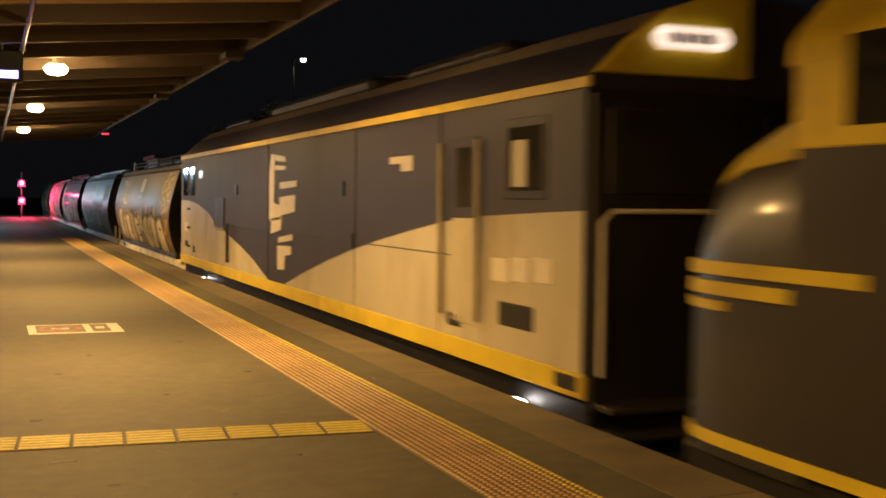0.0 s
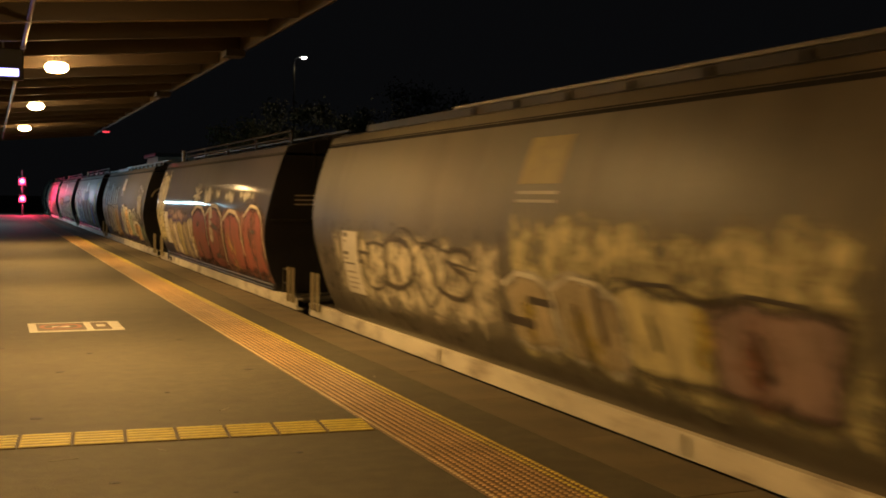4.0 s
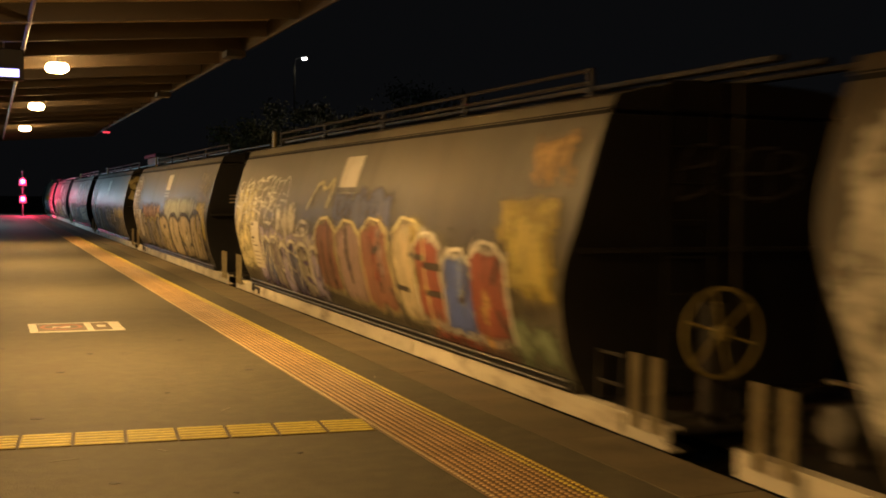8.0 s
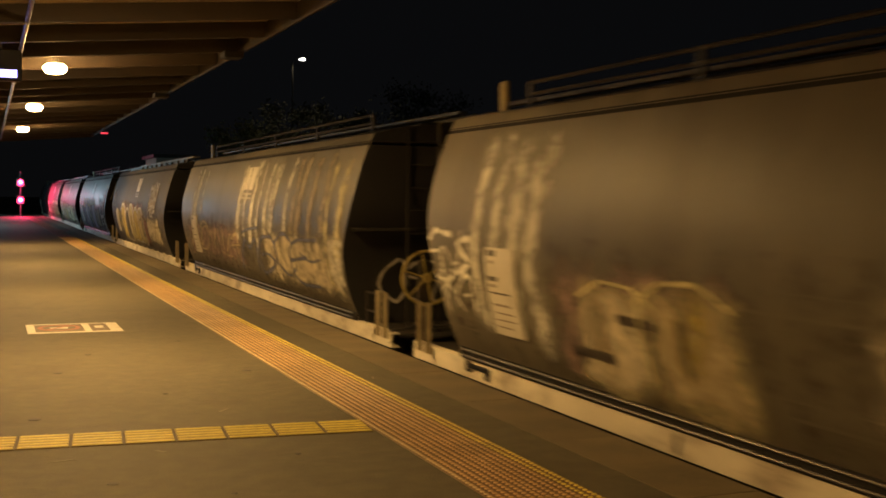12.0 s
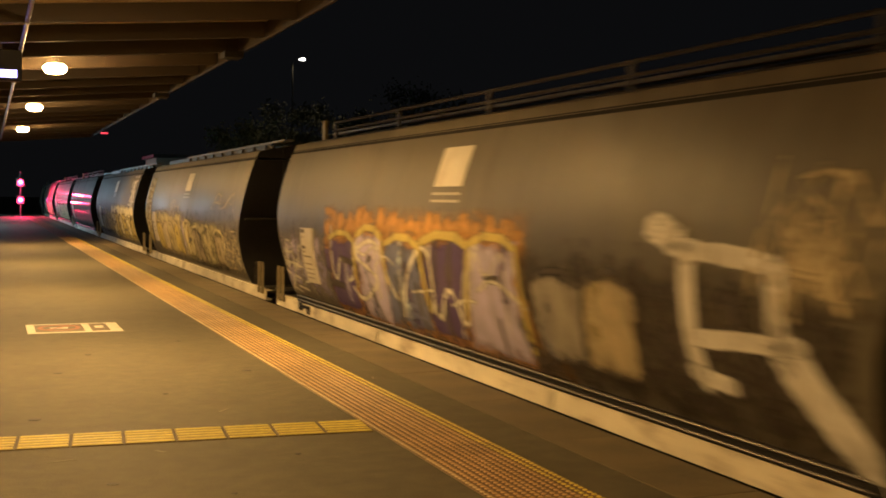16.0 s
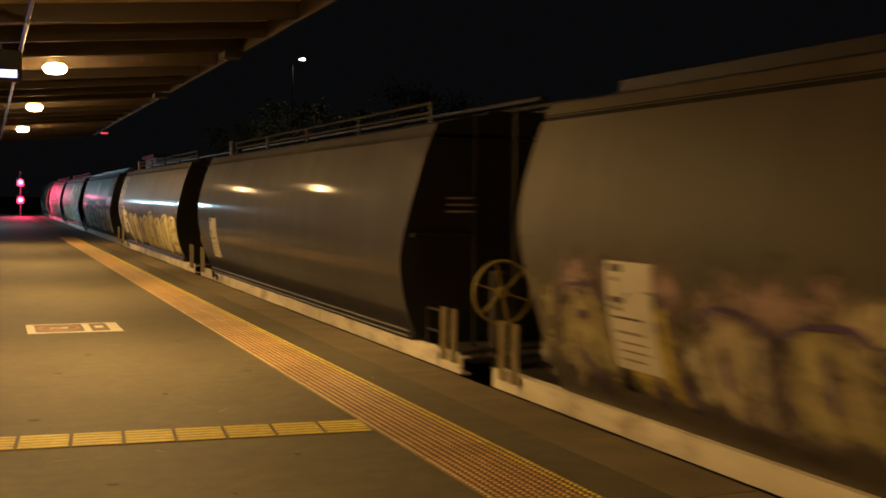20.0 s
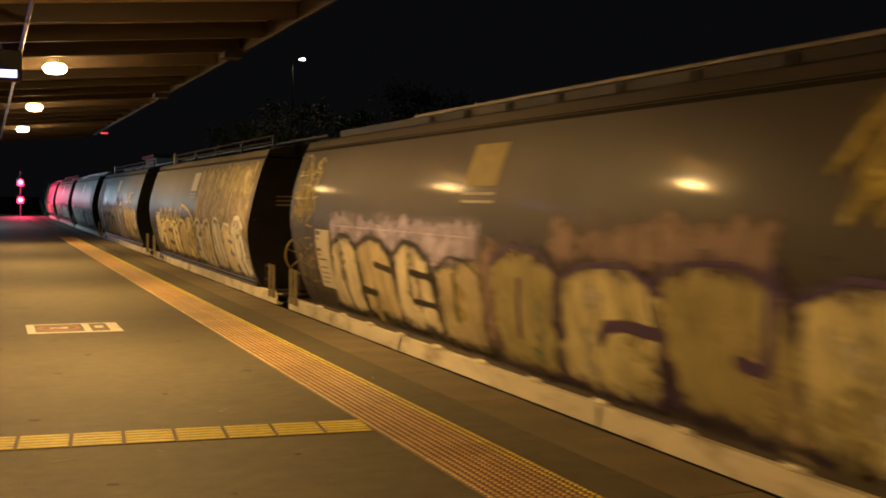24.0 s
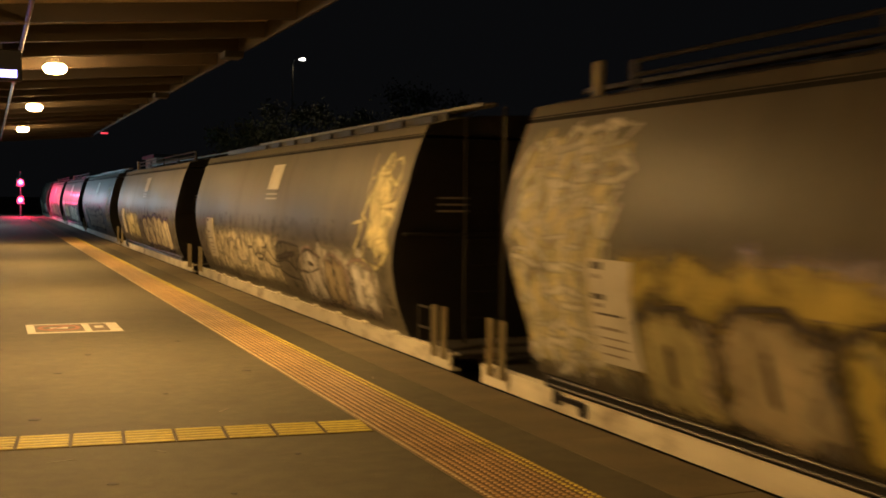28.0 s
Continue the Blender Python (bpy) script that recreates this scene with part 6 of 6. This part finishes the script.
    if i in END_TAGS:
        end_spray(w, *END_TAGS[i], 300 + i)
    rnd = random.Random(100 + i)
    for k, piece in enumerate(pieces):
        lay(piece, w, rnd, k)
    WAGONS.append(w)
    return w


for i in range(27):
    wagon(i)
# ---- locomotives ----
def prow(points):
    return [(x, z + DZ) for x, z in points]


LOCO_HALF = [(-1.36, 0.08), (-1.46, 0.125), (-1.46, 2.3), (-1.45, 2.42), (-1.4, 2.5), (-1.16, 2.74), (-0.86, 2.97), (-0.45, 3.11), (0, 3.15)]
SIDE = -1.46


def flat_poly(outline, lift, depth=0.004):
    """A flat shape on the platform side: outline in (metres ahead of the rear end, z above the platform)."""
    sh = Shape()
    sh.loft([[(SIDE - lift + depth, 9.3 - u, z + DZ) for u, z in outline], [(SIDE - lift, 9.3 - u, z + DZ) for u, z in outline]])
    return sh


def ribbon_poly(curve, low, lift):
    """The area between a curve and a level line, as a row of quads."""
    sh = Shape()
    rings = [[(SIDE - lift, 9.3 - u, z + DZ), (SIDE - lift, 9.3 - u, low + DZ), (SIDE, 9.3 - u, low + DZ), (SIDE, 9.3 - u, z + DZ)] for u, z in curve]
    return sh.loft(rings)


loco = thing("blue_locomotive", (TRACK_X, 0, RAIL_Z), "blue, cream and yellow diesel freight locomotive with a pale logo", "locomotive")
half = prow(LOCO_HALF)
prof = half + [(-x, z) for x, z in half[:-1]][::-1]
sh = Shape()
sh.loft([[(x, y, z) for x, z in prof] for y in (-9.25, -9.0, -4, 0, 4, 9.0, 9.3)])
body = part("body", sh, [L_BLUE], loco)
# raised roof: equipment hoods
sh = Shape()
top = [(x * 0.985, z + 0.012) for x, z in prof if z > 2.5 + DZ]
sh.loft([[(x, y, z) for x, z in top] + [(-x * 0.9, y, 2.5 + DZ) for x in (-1.35, 1.35)] for y in (-9.2, -6, 0, 6, 9.25)])
part("roof", sh, L_ROOF, loco)
for y0, y1, h in ((-6.4, -3.6, 0.03), (-2.2, 3.4, 0.08), (5.2, 7.6, 0.02)):
    sh = Shape().box(-0.8, 0.8, y0, y1, 2.95 + DZ, 3.12 + h + DZ, 0.08)
    hood = part("roof_hood", sh, STEEL_DARK, loco)
for i in range(4):
    sh = Shape().spin([(0.0, 0.0), (0.42, 0.0), (0.42, 0.06), (0.36, 0.08), (0.0, 0.05)], (0, -1.6 + i * 1.4, 3.2 + DZ), n=18)
    part("radiator_fan", sh, STEEL_DARK, loco)
# stripes
for z0, z1, y0, y1, nm in ((2.395, 2.475, -9.3, 9.32, "roof_stripe"),):
    for s in (-1, 1):
        part(nm, Shape().box(s * 1.458 - 0.014, s * 1.458 + 0.014, y0, y1, z0 + DZ, z1 + DZ, 0.004), L_YELLOW, loco, "yellow stripe")
for s in (-1, 1):
    part("sill_stripe", Shape().box(s * 1.458 - 0.018, s * 1.458 + 0.018, -9.28, 9.34, 0.12 + DZ, 0.3 + DZ, 0.005), L_YELLOW, loco, "scuffed yellow sill stripe")
# cream flashes
front = [(9.6, 0.31), (10.6, 0.53), (11.75, 0.76), (12.83, 0.95), (13.87, 1.11), (14.83, 1.24), (15.8, 1.36), (16.7, 1.43), (17.7, 1.47), (18.54, 1.5)]
part("cream_flash", ribbon_poly(front, 0.302, 0.004), L_CREAM, loco, "cream swoosh")
rear = [(0.02, 1.5), (1.2, 1.49), (2.2, 1.42), (3.3, 1.27), (3.9, 1.12), (4.0, 0.98), (4.3, 1.05), (5.0, 0.95), (5.7, 0.84), (6.65, 0.7), (7.5, 0.54), (8.5, 0.31)]
part("cream_flash", ribbon_poly(rear, 0.302, 0.004), L_CREAM, loco, "cream swoosh")
# logo: pale block shapes
logo = [[(9.02, 2.22), (9.66, 2.17), (9.66, 2.09), (9.02, 2.13)], [(9.0, 2.06), (9.66, 2.035), (9.66, 1.98), (9.0, 1.99)],
        [(8.62, 1.22), (8.62, 1.9), (8.75, 2.24), (9.0, 2.22), (8.97, 2.0), (8.92, 1.5), (9.3, 1.46), (9.3, 1.25)],
        [(8.75, 1.25), (8.72, 1.02), (9.36, 1.1), (9.42, 1.3)],
        [(9.28, 1.8), (10.28, 1.82), (10.28, 1.73), (9.3, 1.7)], [(9.28, 1.58), (10.2, 1.62), (10.18, 1.38), (9.28, 1.3)],
        [(9.22, 0.98), (10.06, 1.06), (10.06, 0.97), (9.22, 0.9)], [(9.15, 0.86), (9.98, 0.88), (9.98, 0.76), (9.62, 0.73), (9.58, 0.52), (9.16, 0.5)]]
for o in logo:
    part("logo_shape", flat_poly(o, 0.009), L_WHITE, loco, "pale logo block", smooth=False)


# recesses, doors, windows, handrails on the platform side
def side_box(name, u0, u1, z0, z1, depth, mat, label="", c=0.006):
    return part(name, Shape().box(SIDE - depth, SIDE + 0.02, 9.3 - u1, 9.3 - u0, z0 + DZ, z1 + DZ, c), mat, loco, label, smooth=False)


side_box("cab_door", 16.05, 16.6, 1.41, 2.14, 0.012, L_BLUE)
side_box("cab_door_foot", 16.05, 16.6, 0.45, 1.405, 0.012, L_CREAM)
side_box("cab_door_window", 16.15, 16.5, 1.5, 2.05, 0.016, PANE)
for u in (15.85, 16.72):
    part("handrail", Shape().tube([(SIDE - 0.05, 9.3 - u, z + DZ) for z in (0.5, 1.2, 2.1)], 0.028, 8), GRAB, loco)
w = side_box("cab_window", 17.2, 17.95, 1.58, 2.24, 0.012, BLACK)
part("pane", Shape().box(SIDE - 0.018, SIDE + 0.02, 9.3 - 17.88, 9.3 - 17.27, 1.65 + DZ, 2.17 + DZ, 0.004), PANE, w, smooth=False)
# the bright light in the pane, put on as a pale plate
part("pane_glint", Shape().box(SIDE - 0.022, SIDE - 0.017, 9.3 - 17.62, 9.3 - 17.35, 1.68 + DZ, 2.06 + DZ, 0.002), L_CREAM, w, "pale plate for the light in the glass", smooth=False)
side_box("step_recess", 15.95, 16.25, 0.4, 0.52, 0.012, BLACK)
side_box("vent_opening", 17.1, 17.75, 0.52, 0.72, 0.012, BLACK)
side_box("jack_pad", 18.15, 18.5, 0.16, 0.28, 0.02, BLACK)
for u, z in ((16.95, 0.88), (17.35, 0.9), (17.75, 0.92)):
    side_box("number_bar", u, u + 0.32, z, z + 0.2, 0.012, L_WHITE, "pale bar")
side_box("engine_room_grille", 4.2, 4.95, 0.95, 1.55, 0.012, L_ROOF)
side_box("engine_room_door", 4.1, 5.15, 0.35, 0.94, 0.008, L_CREAM)
side_box("engine_room_window", 4.25, 5.0, 1.0, 1.56, 0.016, BLACK)
part("handrail", Shape().tube([(SIDE - 0.05, 9.3 - 5.5, z + DZ) for z in (0.4, 0.8, 1.1)], 0.03, 8), STEEL_DARK, loco)
for u0, u1 in ((0.35, 0.95), (1.35, 1.75)):
    side_box("rear_cab_window", u0, u1, 1.6, 2.2, 0.014, PANE)
for k in range(5):
    part("footstep", Shape().box(SIDE - 0.05, SIDE, 9.3 - 1.2, 9.3 - 1.02, 0.5 + k * 0.4 + DZ, 0.53 + k * 0.4 + DZ), STEEL_DARK, loco, smooth=False)
side_box("number_bar", 0.5, 1.0, 0.82, 1.02, 0.012, L_WHITE, "pale bar")
side_box("vent_opening", 0.55, 0.9, 0.5, 0.62, 0.014, BLACK)
side_box("step_recess", 1.55, 1.8, 0.4, 0.55, 0.014, BLACK)
for u, z in ((6.0, 1.62), (12.4, 1.6), (12.8, 0.98)):
    side_box("latch", u, u + 0.16, z, z + 0.18, 0.02, BLACK)
# bare patch in the blue paint
side_box("painted_patch", 14.6, 14.95, 1.86, 2.02, 0.009, L_CREAM, "bare pale patch")
side_box("painted_patch", 14.25, 14.6, 1.94, 2.02, 0.009, L_CREAM, "bare pale patch")
side_box("painted_patch", 2.3, 2.75, 1.95, 2.1, 0.009, L_CREAM, "bare pale patch")
# long panel seams
for z in (1.7, 1.05):
    side_box("panel_seam", 5.6, 16.0, z, z + 0.012, 0.007, STEEL_DARK, c=0.0)
for u in (8.5, 13.0, 15.7):
    side_box("panel_seam", u, u + 0.015, 0.31, 2.38, 0.0075, STEEL_DARK, c=0.0)
# front end: black nose face, windscreens, yellow brow with a lit number box, handrail
fy = -9.25
part("front_face", Shape().box(-1.44, 1.44, fy - 0.06, fy, 0.0 + DZ, 2.38 + DZ, 0.03), BLACK, loco)
for x0, x1 in ((-1.3, -0.1), (0.1, 1.3)):
    part("windscreen", Shape().box(x0, x1, fy - 0.075, fy - 0.05, 1.62 + DZ, 2.25 + DZ, 0.01), PANE, loco)
sh = Shape()
brow = [(x, z) for x, z in prof if z > 2.5 + DZ and x < -0.2] + [(-0.12, 3.1 + DZ), (-0.12, 2.5 + DZ), (-1.4, 2.5 + DZ)]
sh.loft([[(x * 1.004, y, z + 0.006) for x, z in brow] for y in (fy - 0.1, fy + 0.02)])
brow_ob = part("yellow_brow", sh, L_YELLOW, loco, "yellow cab brow")
part("number_box", Shape().box(-0.98, -0.33, fy - 0.14, fy - 0.1, 2.69 + DZ, 2.86 + DZ, 0.06), NUMBER_BOX, brow_ob, "lit number box")
for k in range(4):
    part("number_bar", Shape().box(-0.84 + k * 0.1, -0.77 + k * 0.1, fy - 0.145, fy - 0.138, 2.735 + DZ, 2.815 + DZ), PRINT_FADED, brow_ob, smooth=False)
sh = Shape().tube([(-1.38, fy - 0.12, 0.3 + DZ), (-1.38, fy - 0.12, 1.42 + DZ), (-1.3, fy - 0.13, 1.5 + DZ), (1.3, fy - 0.13, 1.5 + DZ), (1.38, fy - 0.12, 1.42 + DZ), (1.38, fy - 0.12, 0.3 + DZ)], 0.02, 8)
part("front_handrail", sh, L_WHITE, loco, "white handrail")
for k in range(5):
    part("front_step", Shape().box(-1.4, 1.4, fy - 0.3, fy - 0.05, -0.75 + k * 0.2 + DZ, -0.7 + k * 0.2 + DZ, 0.01), STEEL_DARK, loco)
# small lamps under the sill, shining on the platform edge
for u in (17.5, 2.8):
    part("step_lamp", Shape().box(SIDE - 0.03, SIDE + 0.03, 9.3 - u - 0.05, 9.3 - u + 0.05, -0.08 + DZ, -0.05 + DZ, 0.008), STEP_LAMP, loco, "small glowing step lamp")
# underframe
part("fuel_tank", Shape().box(-1.3, 1.3, -2.6, 2.6, 0.35, 1.0, 0.08), STEEL_DARK, loco)
part("underframe", Shape().box(-1.38, 1.38, -9.2, 9.2, -0.16 + DZ, 0.085 + DZ, 0.02), BLACK, loco)


def loco_bogies(parent):
    for y in (-6.1, 6.1):
        b = Shape()
        for s in (-1, 1):
            b.box(s * 1.02 - 0.08, s * 1.02 + 0.08, y - 2.3, y + 2.3, 0.42, 0.78, 0.03)
        b.box(-1.0, 1.0, y - 0.3, y + 0.3, 0.5, 0.85, 0.03)
        fr = part("bogie", b, STEEL_DARK, parent)
        for d in (-1.75, 0, 1.75):
            put("wheelset", WHEELSET, fr, at=(0, y + d, 0.45))
    for y, a in ((-9.35, 0), (9.45, math.pi)):
        c = put("coupler", COUPLER, parent, at=(0, y, 0))
        c.rotation_euler = (0, 0, a)


loco_bogies(loco)

# leading locomotive: charcoal with a rounded yellow nose turned to the second one
lead = thing("charcoal_locomotive", (TRACK_X, 0, RAIL_Z), "charcoal and yellow streamlined diesel locomotive with a rounded nose", "locomotive")
sh = Shape()
sh.loft([[(x, y, z) for x, z in prof] for y in (-9.0, -4, 0, 4, 7.78)])
part("body", sh, L_CHARCOAL, lead)


def nose_ring(k, top, y):
    pts = []
    for a in range(25):
        t = math.pi * (a / 24)
        c, s = math.cos(t), math.sin(t)
        pts.append((-1.46 * k * math.copysign(abs(c) ** 0.55, c), y, 0.05 + DZ + (top - 0.05) * s ** 0.42))
    return pts


steps = [(1.0, 2.26, 7.7), (0.998, 2.22, 8.0), (0.99, 2.16, 8.45), (0.965, 2.05, 8.75), (0.9, 1.9, 8.93), (0.75, 1.65, 9.03), (0.4, 1.3, 9.08)]
sh = Shape().loft([nose_ring(*s) for s in steps])
nose = part("nose", sh, L_CHARCOAL, lead)
sh = Shape()
rings = []
for k, top, y in steps:
    r = [p for p in nose_ring(k, top, y)]
    rings.append([(p[0] * 1.006, p[1] + 0.006, p[2] + 0.006) for p in r[5:-5]])
sh.loft(rings, closed=False)
part("nose_top", sh, L_YELLOW, nose, "yellow nose top")
sh = Shape()
cabring = [(x * 1.006, z + 0.006) for x, z in prof if z > 1.9 + DZ]
sh.loft([[(x, y, z) for x, z in cabring] for y in (4.6, 7.82)], closed=False)
low = Shape().box(SIDE - 0.01, -SIDE + 0.01, 4.6, 7.8, 1.86 + DZ, 2.32 + DZ, 0.01)
part("cab_roof", sh, L_YELLOW, lead, "yellow cab roof")
part("cab_band", low, L_YELLOW, lead, "yellow cab band")
sh = Shape()
sh.loft([[(x * 1.0, y, z + 0.004) for x, z in cabring] for y in (7.78, 7.85)])
part("cab_front", sh, L_YELLOW, lead, "yellow windscreen surround")
for x0, x1 in ((-1.28, -0.12), (0.12, 1.28)):
    part("windscreen", Shape().box(x0, x1, 7.84, 7.87, 2.14 + DZ, 2.62 + DZ, 0.01), PANE, lead)
part("cab_window", Shape().box(SIDE - 0.018, SIDE, 6.2, 7.4, 1.96 + DZ, 2.42 + DZ, 0.01), PANE, lead)


def nose_band(z0, z1, y0):
    """A stripe along the platform side that wraps round the nose."""
    path = [(SIDE - 0.012, y0)] + [(-1.474 * k, y + 0.01) for k, _, y in steps[:-1] if y > y0] + [(-0.5, 9.07), (0.0, 9.1)]
    b = Shape()
    return b.loft([[(x, y, z0 + DZ), (x, y, z1 + DZ), (x + 0.05, y - 0.05, z1 + DZ), (x + 0.05, y - 0.05, z0 + DZ)] for x, y in path])


for z0, z1, y0 in ((1.14, 1.22, 7.26), (1.02, 1.1, 7.86), (0.93, 0.985, 8.45)):
    part("side_stripe", nose_band(z0, z1, y0), L_YELLOW, lead, "yellow stripe")
part("sill_stripe", nose_band(0.12, 0.195, -9.0), L_YELLOW, lead, "yellow sill stripe")
part("nose_skirt", Shape().box(-1.4, 1.4, 7.4, 8.9, -0.4 + DZ, 0.1 + DZ, 0.05), L_CHARCOAL, lead)
part("underframe", Shape().box(-1.36, 1.36, -9.0, 8.3, -0.16 + DZ, 0.05 + DZ, 0.02), STEEL_DARK, lead)
loco_bogies(lead)


# ---- the train runs by ----
def ride(vehicle, ahead):
    """Keys a vehicle whose middle runs the given metres behind the first wagon's front."""
    rows = []
    for k in range(57):
        t = k * 0.5
        p, a = track(train_front(t) + ahead)
        rows.append((t, pose(p.x, p.y, p.z, 0, 0, a)))
    walk(vehicle, rows)


def motions():
    for i, w in enumerate(WAGONS):
        ride(w, i * PITCH + SILL_Y)
    ride(loco, -0.75 - 9.3)
    ride(lead, -0.75 - 18.6 - 1.0 - 9.05)


motions()
